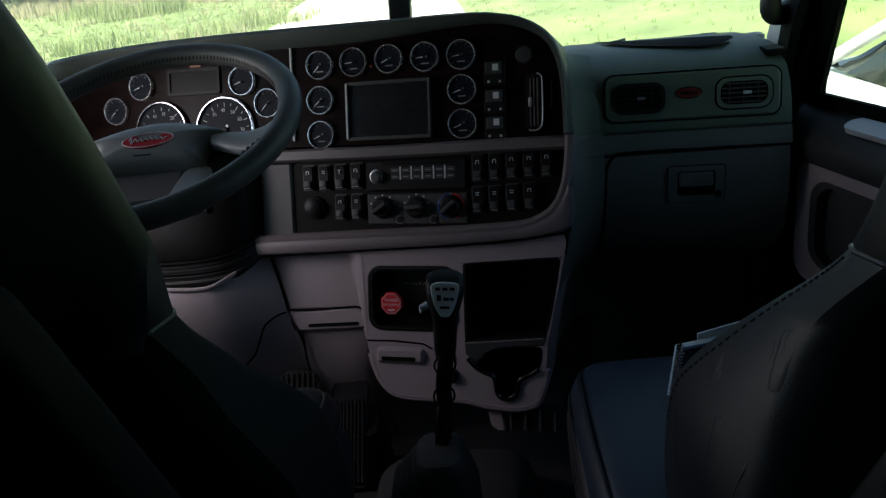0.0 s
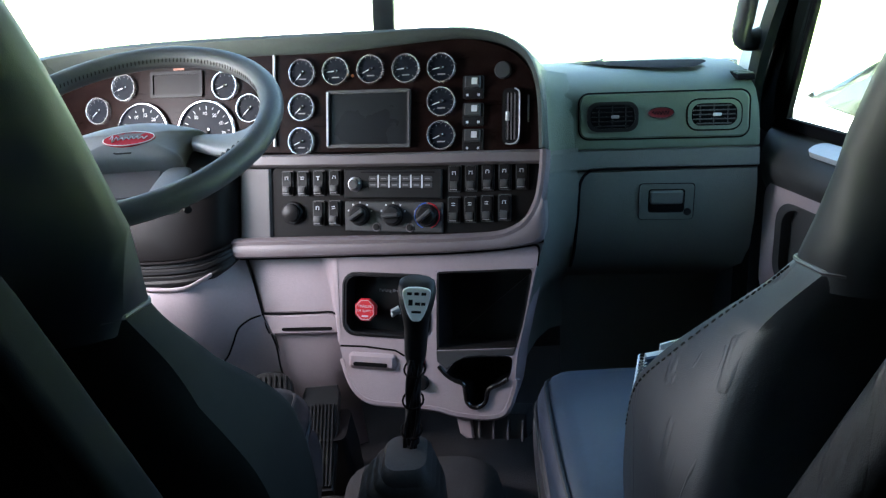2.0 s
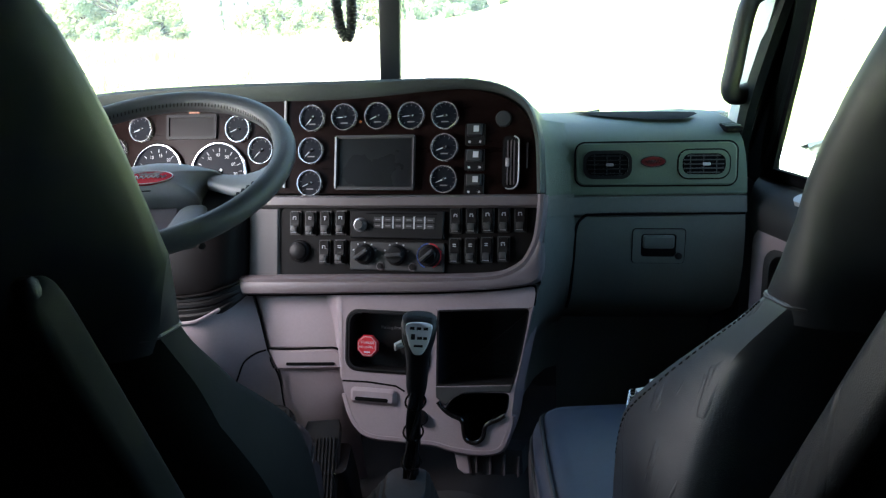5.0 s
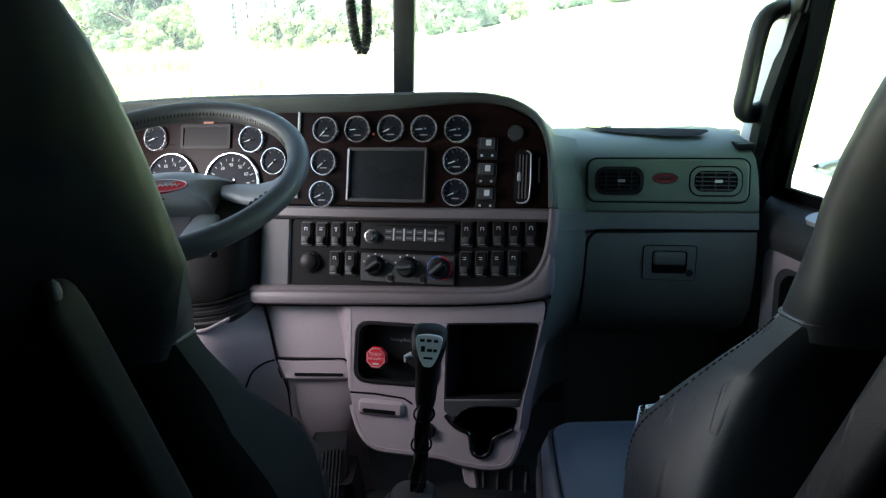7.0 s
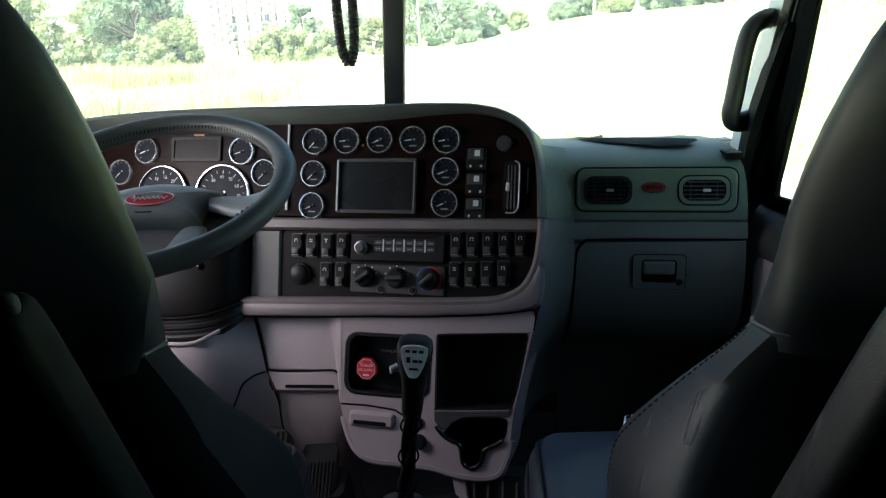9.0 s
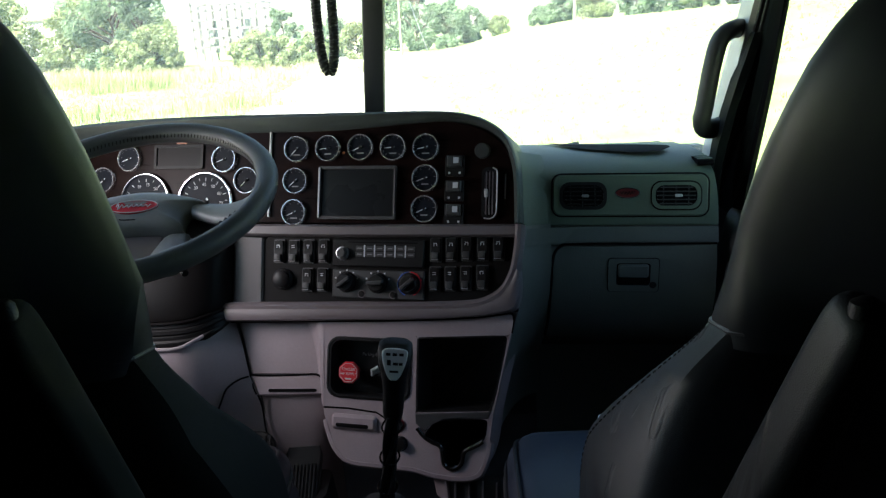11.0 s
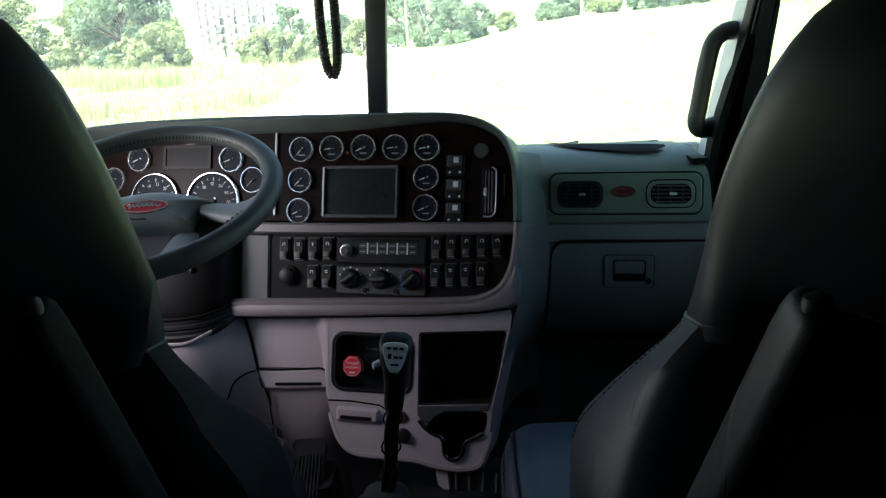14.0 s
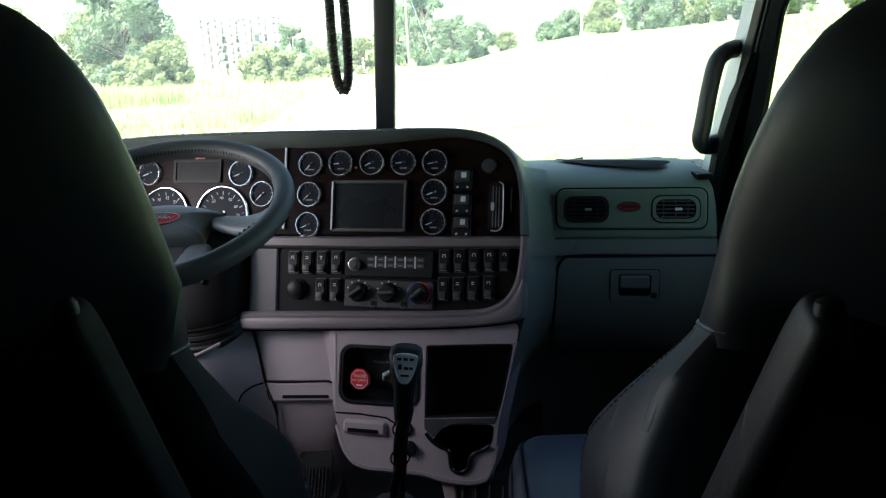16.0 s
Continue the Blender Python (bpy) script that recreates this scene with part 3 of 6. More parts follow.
# flank that sweeps from the instrument pod round to the glovebox
SWEEP = (0.0, 0.10, 0.24, 0.40, 0.58, 0.78, 1.0)
side_curve = [D @ Vector((x, y, w)) for x, y, w in ((0.4600, -0.148, -0.010), (0.4590, -0.1836, -0.010), (0.4565, -0.2300, -0.010), (0.4590, -0.2550, -0.008), (0.4585, -0.2800, -0.006), (0.4545, -0.2980, -0.002), (0.4530, -0.3120, 0.003), (0.4455, -0.341, 0.004), (0.4325, -0.4056, 0.004), (0.4140, -0.4982, 0.004), (0.406, -0.56, 0.004), (0.395, -0.62, 0.004))]
rows = []
for p in side_curve:
    e = 0.2875 - 0.011 * smooth((0.85 - p.z) / 0.15)
    q = Vector((e, front(e) + lower_at(p.z) - 0.001, p.z))
    rows.append([Vector((p.x + (q.x - p.x) * f, p.y + (q.y - p.y) * (1 - (1 - f) ** 2.1), p.z)) for f in SWEEP])
# the strip over the glovebox runs into the flank
for z in (0.8800, 0.9100):
    q = Vector((0.335, front(0.335) + profile_at(z) - 0.0006, z - 0.0025))
    p = rows[0][0] if z > 0.9 else D @ Vector((0.4590, -0.1836, -0.010))
    row_ = [Vector((p.x + (q.x - p.x) * f, p.y + (q.y - p.y) * (1 - (1 - f) ** 2.6), z - 0.0025 * f)) for f in SWEEP]
    if z > 0.9:
        top_row = row_
    else:
        strip_row = row_
part("flank_strip", loft([top_row, strip_row], closed=False), LOWSLATE, dash, "grey end of the strip above the glovebox")
part("side_bolster", loft(rows, closed=False), LOWSLATE, dash, "slate grey dash flank beside the glovebox")
rows = []
for x, y, z in ((0.441, -0.006, 1.0285), (0.447, -0.028, 1.016), (0.451, -0.06, 0.990), (0.455, -0.10, 0.955), (0.4585, -0.146, 0.9195)):
    p = D @ Vector((x, y, -0.012))
    q = Vector((0.283, front(0.283) + (profile_at(z) if z < 1.02 else 0.085) - 0.0003, z))
    rows.append([Vector((p.x + (q.x - p.x) * f, p.y + (q.y - p.y) * (1 - (1 - f) ** 1.9), p.z + (q.z - p.z) * f ** 0.7)) for f in SWEEP])
rows.append([Vector((v.x, v.y, 0.9150)) for v in rows[-1]])
part("upper_bolster", loft(rows, closed=False), SLATE, dash, "slate grey pad beside the instrument hood")
part("bolster_seam", tube([Vector((v.x, v.y - 0.001, 0.9128)) for v in rows[-1]], 0.0016, 6), PIT, dash, "dark seam along the dash flank")
rows = [[Vector((x, front(x) + dy, z)) for dy, z in LOWER] for x in (0.272, 0.34, 0.42, 0.50, 0.585)]
glove = part("glovebox", loft(rows, closed=False), LOWSLATE, dash, "slate grey closed glovebox lid")
part("lid_gap", tube(spline([(0.585, front(0.585) - 0.014, 0.8735), (0.45, front(0.45) - 0.014, 0.8745), (0.325, front(0.325) - 0.014, 0.8755), (0.306, front(0.306) - 0.0155, 0.872), (0.294, front(0.294) - 0.0175, 0.860), (0.289, front(0.289) - 0.0185, 0.84), (0.2855, front(0.286) - 0.017, 0.79), (0.280, front(0.28) - 0.004, 0.72), (0.277, front(0.277) + 0.03, 0.675)], 6), 0.0030, 6), PIT, dash, "dark gap round the glovebox lid")
R = basis((0.4315, front(0.4315) - 0.003, 0.9640), (1, -0.125, -0.02), (0, 0.20, 1))
pod = part("vent_panel", plate(rr(0, 0, 0.280, 0.0765, 0.016), -0.02, 0.004, R, bevel=0.003), SLATE, dash, "raised slate vent panel")

part("panel_gap", tube([R @ Vector((x, y, 0.0005)) for x, y in rr(0, 0, 0.2815, 0.078, 0.017)], 0.0017, 6, True), PIT, pod, "dark gap round the vent panel")


def vent(cu, cv, w, h, m, parent, open_=True, frame_mat=DARK, upright=False):
    v = part("vent", plate(rr(cu, cv, w, h, min(w, h) * 0.36), -0.004, 0.008, m, [rr(cu, cv, w - 0.012, h - 0.012, min(w, h) * 0.3)]), frame_mat, parent, "air vent with slats")
    part("vent_throat", tray(rr(cu, cv, w - 0.010, h - 0.010, min(w, h) * 0.3), 0.0042, 0.0052, 0.05, m), PIT, v)
    long_, short = (h, w) if upright else (w, h)
    n = 5 if not upright else 3
    for i in range(n):
        o = (i - (n - 1) / 2) * (short - 0.012) / n
        c = (cu + o, cv, 0.0065) if upright else (cu, cv + o, 0.0065)
        s = (0.0022, h - 0.016, 0.004) if upright else (w - 0.018 if i in (1, 2, 3) else w - 0.030, 0.0022, 0.004)
        part("slat", box(c, s, m), (TRIM if upright else DARK) if open_ else BLACK, v)
    for i in range(3):
        o = (i - 1) * (long_ * 0.26)
        c = (cu, cv + o, 0.0055) if upright else (cu + o, cv, 0.0055)
        part("fin", box(c, (w - 0.014, 0.0018, 0.003) if upright else (0.0018, h - 0.014, 0.003), m), BLACK, v)
    c = (cu - w * 0.20, cv, 0.009) if upright else (cu + 0.004, cv, 0.010)
    part("tab", box(c, (0.006, 0.016, 0.007) if upright else (0.013, 0.005, 0.007), m, bevel=0.0015), FOIL if open_ else DIM, v, "pale thumb tab")
    return v


vent(-0.084, -0.001, 0.086, 0.051, R, pod, open_=False, frame_mat=BLACK)
vent(0.083, -0.001, 0.086, 0.049, R, pod, frame_mat=SLATE)
part("vent_gap", tube([R @ Vector((x, y, 0.0045)) for x, y in rr(0.083, -0.001, 0.088, 0.051, 0.018)], 0.0016, 6, True), PIT, pod, "dark gap round the vent")
badge = part("badge", plate([(-0.004 + 0.021 * math.cos(a) * (1 if abs(math.cos(a)) < 2 else 1), 0.004 + 0.0085 * math.sin(a)) for a in [2 * math.pi * i / 24 for i in range(24)]], 0.004, 0.007, R, bevel=0.001), DARKRED, pod, "small red oval badge with a chrome edge")
part("badge_edge", tube([R @ Vector((-0.004 + 0.0215 * math.cos(2 * math.pi * i / 24), 0.004 + 0.009 * math.sin(2 * math.pi * i / 24), 0.0065)) for i in range(24)], 0.0011, 6, True), CHROME, badge)
part("badge_script", tube([R @ Vector((-0.018 + 0.028 * i / 20, 0.004 + 0.0035 * math.sin(i * 1.7), 0.0078)) for i in range(21)], 0.0008, 5), CHROME, badge)

# glovebox latch
GB = basis((0.4363, front(0.4363) - 0.020, 0.8155), (1, -0.125, -0.02), (0, -0.05, 1))
latch = part("latch", plate(rr(0, 0, 0.0915, 0.065, 0.006), -0.01, 0.004, GB, [rr(0, 0.002, 0.062, 0.044, 0.006)]), LOWSLATE, glove, "recessed latch surround")
part("latch_gap", tube([GB @ Vector((x, y, 0.0015)) for x, y in rr(0, 0, 0.0925, 0.066, 0.006)], 0.0011, 5, True), PIT, latch, "dark gap round the latch")
part("latch_recess", tray(rr(0, 0.002, 0.063, 0.045, 0.006), 0.0, 0.0035, 0.06, GB), PIT, latch)
part("paddle", plate(rr(0, 0.0085, 0.056, 0.025, 0.005), 0.0, 0.007, GB, bevel=0.003), LOWSLATE, latch, "slate grey latch paddle")
part("lock", revolve([(0.0065, 0.0), (0.0065, 0.006), (0.004, 0.0075), (0.0005, 0.0075)], GB @ T((0.036, -0.018, 0.0))), BLACK, latch)

# defrost slot on the passenger side, corner louvre
def dash_top(x, y):
    dy = y - front(x)
    for (d0, z0), (d1, z1) in zip(PROFILE, PROFILE[1:]):
        if d1 <= dy <= d0:
            return z1 + (z0 - z1) * (dy - d1) / (d0 - d1)
    return 1.0


slot = []
for x, ya, yb in ((0.314, 1.774, 1.780), (0.334, 1.655, 1.735), (0.372, 1.602, 1.692), (0.42, 1.565, 1.655), (0.468, 1.547, 1.628), (0.508, 1.545, 1.612), (0.536, 1.575, 1.597)):
    slot.append([Vector((x, ya + (yb - ya) * k / 4, dash_top(x, ya + (yb - ya) * k / 4) + 0.0016)) for k in range(5)])
dv = part("defrost_vent", loft(slot, closed=False), PIT, dash, "black windscreen defrost slot")
cl = part("corner_louvre", box((0.576, 1.522, 1.0140), (0.030, 0.085, 0.010), bevel=0.003), PIT, dash, "black corner louvre")
for i in range(5):
    part("rib", box((0.576, 1.490 + 0.016 * i, 1.0195), (0.027, 0.006, 0.002)), SLATE, cl)


# ---- gauges ----
def gauge(u, v, r, needle, parent, ticks=11, big=False, start=225, sweep=270):
    m = D @ T((u, v, 0))
    g = part("gauge", revolve([(r * 1.01, -0.002), (r * 1.01, 0.003), (r * 0.995, 0.0070), (r * 0.965, 0.0092), (r * 0.93, 0.0092), (r * (0.925 if big else 0.895), 0.0075), (r * (0.905 if big else 0.87), 0.0042), (r * (0.90 if big else 0.86), 0.003)], m, cap=False, n=36), CHROME if big else BEZEL, parent, "round gauge with a chrome bezel")
    part("dial", revolve([(0.0002, 0.0036), (r * 0.5, 0.0036), (r * 0.915, 0.0036)], m, cap=False, n=32), DIAL, g, "dark dial face")
    bm = bmesh.new()
    for i in range(ticks):
        a = radians(start - sweep * i / (ticks - 1))
        q = m @ Matrix.Rotation(a, 4, "Z")
        ln = r * (0.12 if i % 2 == 0 else 0.08)
        box((r * 0.80 - ln / 2, 0, 0.0042), (ln, r * (0.022 if i % 2 == 0 else 0.014), 0.0006), q, into=bm)
    part("scale", bm, NUMERAL if big else DIM, g)
    a = radians(needle)
    q = m @ Matrix.Rotation(a, 4, "Z")
    bm = plate([(-r * 0.16, -r * 0.04), (r * 0.62, -r * 0.012), (r * 0.62, r * 0.012), (-r * 0.16, r * 0.04)], 0.005, 0.0062, q)
    part("needle", bm, NEEDLE, g, "pale pointer")
    part("boss", revolve([(r * 0.10, 0.004), (r * 0.10, 0.0075), (r * 0.06, 0.0085), (0.0003, 0.0085)], m, n=14), BLACK, g)
    return g


for i, (u, v, a) in enumerate([(0.001, 0.0, 228), (0.068, 0.001, 186), (0.136, 0.002, 205), (0.203, 0.001, 186), (0.269, 0.0, 190), (0.0, -0.063, 222), (-0.001, -0.126, 205), (0.269, -0.059, 200), (0.269, -0.118, 204)]):
    g = gauge(u, v, 0.0262, a, dash)
    part("caption", box((u, v - 0.0115, 0.0041), (0.014, 0.0022, 0.0006), D), DIM, g)
for u, v, a in [(-0.385, -0.015, 200), (-0.447, -0.060, 222), (-0.160, -0.018, 200), (-0.108, -0.062, 225)]:
    gauge(u, v, 0.0275, a, dash)
tach = gauge(-0.342, -0.105, 0.060, 232, dash, 13, True)
speedo = gauge(-0.201, -0.107, 0.064, 232, dash, 17, True)
for g, cu, cv, rad, vals in ((tach, -0.342, -0.105, 0.060, ((10, 118), (15, 83), (20, 48))), (speedo, -0.201, -0.107, 0.064, ((30, 127), (40, 95), (50, 62), (60, 30), (70, -2)))):
    for n, a in vals:
        words(str(n), 0.0095, D @ T((cu + rad * 0.58 * math.cos(radians(a)), cv + rad * 0.58 * math.sin(radians(a)), 0.0045)), NUMERAL, g, "numeral")
disp = part("message_display", plate(rr(-0.267, -0.012, 0.116, 0.050, 0.004), -0.004, 0.005, D, [rr(-0.267, -0.012, 0.104, 0.038, 0.002)]), BLACK, dash, "small unlit message display")
part("display_glass", plate(rr(-0.267, -0.012, 0.106, 0.040, 0.002), 0.0, 0.0022, D), DISPLAY, disp)
part("warning_lamp", plate(rr(-0.262, 0.017, 0.024, 0.004, 0.001), 0.0, 0.002, D), AMBER, dash, "small amber warning lamp")

# ---- screen, switches and radio ----
scr = part("screen_frame", plate(rr(0.132, -0.087, 0.160, 0.104, 0.004), -0.002, 0.009, D, [rr(0.132, -0.087, 0.150, 0.092, 0.002)]), DARK, dash, "dark screen surround")
part("screen", plate(rr(0.134, -0.087, 0.152, 0.092, 0.002), 0.0, 0.0045, D), SCREEN, scr, "blank dark screen")
part("screen_edge", box((0.0545, -0.087, 0.0105), (0.003, 0.098, 0.003), D), FOIL, scr, "silver side strip")
part("screen_edge", box((0.2105, -0.084, 0.0103), (0.0016, 0.086, 0.002), D), TRIM, scr, "grey side strip")


def rocker(u, v, w, h, parent, lit=True):
    s = part("rocker_switch", plate(rr(u, v, w, h, 0.003, 3), 0.0, 0.006, D, [rr(u, v, w - 0.004, h - 0.004, 0.002, 3)]), DARK, parent, "black rocker switch")
    q = D @ T((u, v, 0.004))
    prof = [(-h / 2 + 0.003, 0.0), (-h / 2 + 0.003, 0.009), (-h * 0.1, 0.005), (h * 0.1, 0.004), (h / 2 - 0.003, 0.007), (h / 2 - 0.003, 0.0)]
    bm = loft([[Vector((x, y, z)) for y, z in prof] for x in (-w / 2 + 0.003, w / 2 - 0.003)], m=q)
    part("rocker", bm, BLACK, s)
    if lit:
        kind_ = int(round(u * 1000)) % 3
        bm = bmesh.new()
        box((0, h * 0.25, 0.0068), (w * 0.28, 0.0013, 0.0008), q, into=bm)
        if kind_ == 0:
            box((0, h * 0.17, 0.0064), (w * 0.26, 0.0014, 0.0008), q, into=bm)
        elif kind_ == 1:
            box((-w * 0.12, h * 0.18, 0.0066), (0.0012, h * 0.09, 0.0008), q, into=bm)
            box((w * 0.12, h * 0.18, 0.0066), (0.0012, h * 0.09, 0.0008), q, into=bm)
        else:
            box((0, h * 0.18, 0.0066), (0.0016, h * 0.14, 0.0008), q, into=bm)
        part("legend", bm, MARK, s, "pale switch symbol")
    part("paddle_tip", box((0, -h * 0.26, 0.0085), (w * 0.58, h * 0.26, 0.002), q @ Matrix.Rotation(radians(-6), 4, "X"), bevel=0.001), DARK, s)
    part("lamp_strip", box((0, -h * 0.41, 0.0105), (w * 0.55, 0.0016, 0.001), q), DIM, s)
    return s


for u, v in [(-0.029, -0.204), (0.003, -0.204), (0.035, -0.203), (0.067, -0.202), (0.034, -0.259), (0.066, -0.258)]:
    rocker(u, v, 0.023, 0.047, dash)
for u, v in [(0.295, -0.195), (0.325, -0.194), (0.355, -0.192), (0.385, -0.191), (0.415, -0.190), (0.294, -0.250), (0.324, -0.249), (0.354, -0.247), (0.385, -0.245)]:
    rocker(u, v, 0.023, 0.047, dash)
for v in (-0.030, -0.077, -0.122):
    s = part("heated_switch", plate(rr(0.327, v - 0.006, 0.037, 0.040, 0.003, 3), 0.0, 0.005, D, bevel=0.001), BLACK, dash, "square push switch")
    part("cap", plate(rr(0.327, v + 0.001, 0.028, 0.022, 0.002, 3), 0.004, 0.012, D @ T((0.327, v, 0)) @ Matrix.Rotation(radians(-6), 4, "X") @ T((-0.327, -v, 0)), bevel=0.002), DARK, s)
    # this pale square paints the cap's reflection together with its symbol
    part("legend", box((0.331, v + 0.002, 0.013), (0.010, 0.011, 0.0006), D @ T((0.327, v, 0)) @ Matrix.Rotation(radians(-6), 4, "X") @ T((-0.327, -v, 0))), MARK, s)
    for du in (-0.010, 0.010):
        part("lamp_dot", box((0.327 + du, v - 0.0195, 0.0052), (0.004, 0.004, 0.001), D), MARK, s)
part("sensor_knob", revolve([(0.0150, 0.0), (0.0150, 0.003), (0.013, 0.0055), (0.0004, 0.006)], D @ T((0.379, -0.008, 0))), DARK, dash, "round blank knob")
uv_ = vent(0.395, -0.088, 0.030, 0.096, D, dash, upright=True, frame_mat=BLACK)
part("vent_rim", tube([D @ Vector((x, y, 0.0082)) for x, y, _ in spline([(0.401, -0.0405, 0), (0.4075, -0.045, 0), (0.4095, -0.055, 0), (0.4095, -0.115, 0), (0.406, -0.130, 0), (0.397, -0.1355, 0), (0.386, -0.1345, 0)], 5)], 0.0014, 6), FOIL, uv_, "pale edge of the vent")
part("vent_wheel", box((0.424, -0.075, 0.002), (0.0025, 0.046, 0.004), D), DARK, dash)
part("socket_cap", revolve([(0.0215, 0.0), (0.0215, 0.005), (0.019, 0.007), (0.0175, 0.007), (0.0165, 0.0125), (0.012, 0.015), (0.0004, 0.0155)], D @ T((-0.020, -0.259, 0.002))), BLACK, dash, "round power socket cap")

radio = part("radio", plate(rr(0.1795, -0.204, 0.186, 0.053, 0.003), 0.0, 0.010, D, bevel=0.002), BLACK, dash, "black radio with grey button strips")
part("slot", box((0.190, -0.1835, 0.0102), (0.14, 0.0022, 0.001), D), PIT, radio)
kn = part("volume_knob", revolve([(0.0135, 0.009), (0.0135, 0.011), (0.0105, 0.012), (0.0100, 0.020), (0.008, 0.021), (0.0004, 0.021)], D @ T((0.1085, -0.2055, 0))), STEEL, radio, "silver-ringed volume knob")
part("knob_cap", revolve([(0.0085, 0.0205), (0.0082, 0.0222), (0.0003, 0.0224)], D @ T((0.1085, -0.2055, 0))), DARK, kn)
for i in range(5):
    u = 0.1535 + 0.0207 * i
    part("button_bar", box((u, -0.200, 0.0105), (0.0024, 0.023, 0.002), D), MARK, radio, "pale vertical bar")
for i in range(6):
    for v in (-0.195, -0.2065):
        b = part("button", plate(rr(0.1435 + 0.0207 * i, v, 0.016, 0.009, 0.001, 2), 0.009, 0.0112, D, bevel=0.0006), DARK, radio)
        part("legend", box((0.1435 + 0.0207 * i, v, 0.0116), (0.0095, 0.002, 0.0005), D), DIM, b)
heat = part("heater_control", plate(rr(0.1805, -0.264, 0.187, 0.055, 0.003), 0.0, 0.007, D, bevel=0.002), DARK, dash, "dark grey heater control panel")
for i, u in enumerate((0.117, 0.181, 0.245)):
    k = part("heater_knob", revolve([(0.0205, 0.006), (0.0205, 0.008), (0.0175, 0.0095), (0.0168, 0.0185), (0.0145, 0.0205), (0.0004, 0.021)], D @ T((u, -0.261, 0))), BLACK, heat, "round heater knob")
    part("grip_bar", plate(rr(0, 0, 0.033, 0.0085, 0.003), 0.018, 0.030, D @ T((u, -0.261, 0)) @ Matrix.Rotation(radians((35, 5, 40)[i]), 4, "Z"), bevel=0.0025), DARK, k)
    for j in range(5):
        a = radians(160 - 35 * j)
        part("mark", box((u + 0.024 * math.cos(a), -0.261 + 0.0225 * math.sin(a), 0.0073), (0.003, 0.003, 0.0005), D), MARK if i < 2 else (REDKNOB if j > 2 else DIM), heat)
for a0, a1, mt in ((95, 250, BLUEPRINT), (85, -70, REDKNOB)):
    part("scale_arc", tube([D @ Vector((0.245 + 0.0228 * math.cos(radians(a0 + (a1 - a0) * i / 14)), -0.261 + 0.0228 * math.sin(radians(a0 + (a1 - a0) * i / 14)), 0.0075)) for i in range(15)], 0.0011, 6), mt, heat, "coloured temperature arc")
for u in (0.149, 0.213):
    part("button_ring", revolve([(0.0082, 0.0066), (0.0078, 0.0082), (0.0062, 0.0082)], D @ T((u, -0.283, 0)), cap=False), TRIM, heat)
    part("push_button", revolve([(0.0058, 0.006), (0.0056, 0.0095), (0.0003, 0.0100)], D @ T((u, -0.283, 0))), BLACK, heat)
part("indicator_lamp", revolve([(0.0028, 0.0), (0.0024, 0.002), (0.0003, 0.003)], D @ T((0.100, -0.008, 0)), n=10), AMBER, dash, "tiny amber lamp")

# ---- centre console under the dashboard ----
con = thing("centre_console", (0.0, 1.45, FLOOR), "warm grey lower console with pockets and cup holder", "console")
body = [Vector((x, y, 0)) for x, y in ((0.066, -0.34), (0.070, -0.42), (0.0745, -0.47), (0.0785, -0.505), (0.092, -0.552), (0.108, -0.584), (0.138, -0.604), (0.20, -0.606), (0.262, -0.607), (0.30, -0.614), (0.35, -0.6165), (0.380, -0.611), (0.3936, -0.599), (0.404, -0.570), (0.4085, -0.545))]
lower_edge = [(p.x, p.y) for p in spline(body, 4)]
cup_front = [(p.x, p.y) for p in spline([(0.396, -0.545, 0), (0.383, -0.554, 0), (0.3625, -0.566, 0), (0.356, -0.590, 0), (0.339, -0.600, 0), (0.3235, -0.592, 0), (0.317, -0.562, 0), (0.300, -0.554, 0), (0.284, -0.545, 0), (0.270, -0.530, 0)], 4)]
outline = lower_edge + [(0.4130, -0.4982), (0.4315, -0.4056), (0.4440, -0.341), (0.4470, -0.3170), (0.4450, -0.3105), (0.4414, -0.3095), (0.3987, -0.318), (0.3436, -0.325), (0.2321, -0.333), (0.12, -0.339)]
cav = rr(0.169, -0.425, 0.164, 0.112, 0.022)
pocket = [(p.x, p.y) for p in spline([(0.269, -0.3605, 0), (0.34, -0.3555, 0), (0.432, -0.3495, 0), (0.4365, -0.3560, 0), (0.4225, -0.44, 0), (0.4115, -0.484, 0), (0.405, -0.489, 0), (0.33, -0.496, 0), (0.271, -0.501, 0), (0.2660, -0.496, 0), (0.2650, -0.43, 0), (0.2650, -0.365, 0)], 3, True)]
cup = [(p.x, p.y) for p in spline([(0.284, -0.545, 0), (0.292, -0.530, 0), (0.306, -0.516, 0), (0.335, -0.509, 0), (0.37, -0.506, 0), (0.398, -0.505, 0), (0.4035, -0.515, 0), (0.399, -0.540, 0), (0.383, -0.554, 0), (0.3625, -0.566, 0), (0.356, -0.590, 0), (0.339, -0.600, 0), (0.3235, -0.592, 0), (0.317, -0.562, 0), (0.300, -0.554, 0)], 3, True)]
part("body", plate(outline, -0.10, 0.012, D, [cav, pocket, cup]), GREY, con)
fold = []
for (a, b), c in zip(((0.070, -0.338), (0.0715, -0.37), (0.0725, -0.40), (0.0735, -0.43), (0.0755, -0.46), (0.0785, -0.50)), (0.020, 0.036, 0.046, 0.052, 0.058, 0.066)):
    fold.append([Vector((a + 0.004, b, 0.0128)), Vector((a - 0.10 * (a - c), b, 0.0122)), Vector((a - 0.3 * (a - c), b, 0.0085)), Vector((a - 0.6 * (a - c), b, -0.003)), Vector((a - 0.85 * (a - c), b, -0.0085)), Vector((c, b, -0.010))])
part("fold", loft(fold, closed=False, m=D), GREY, con, "rounded fold beside the valve recess")
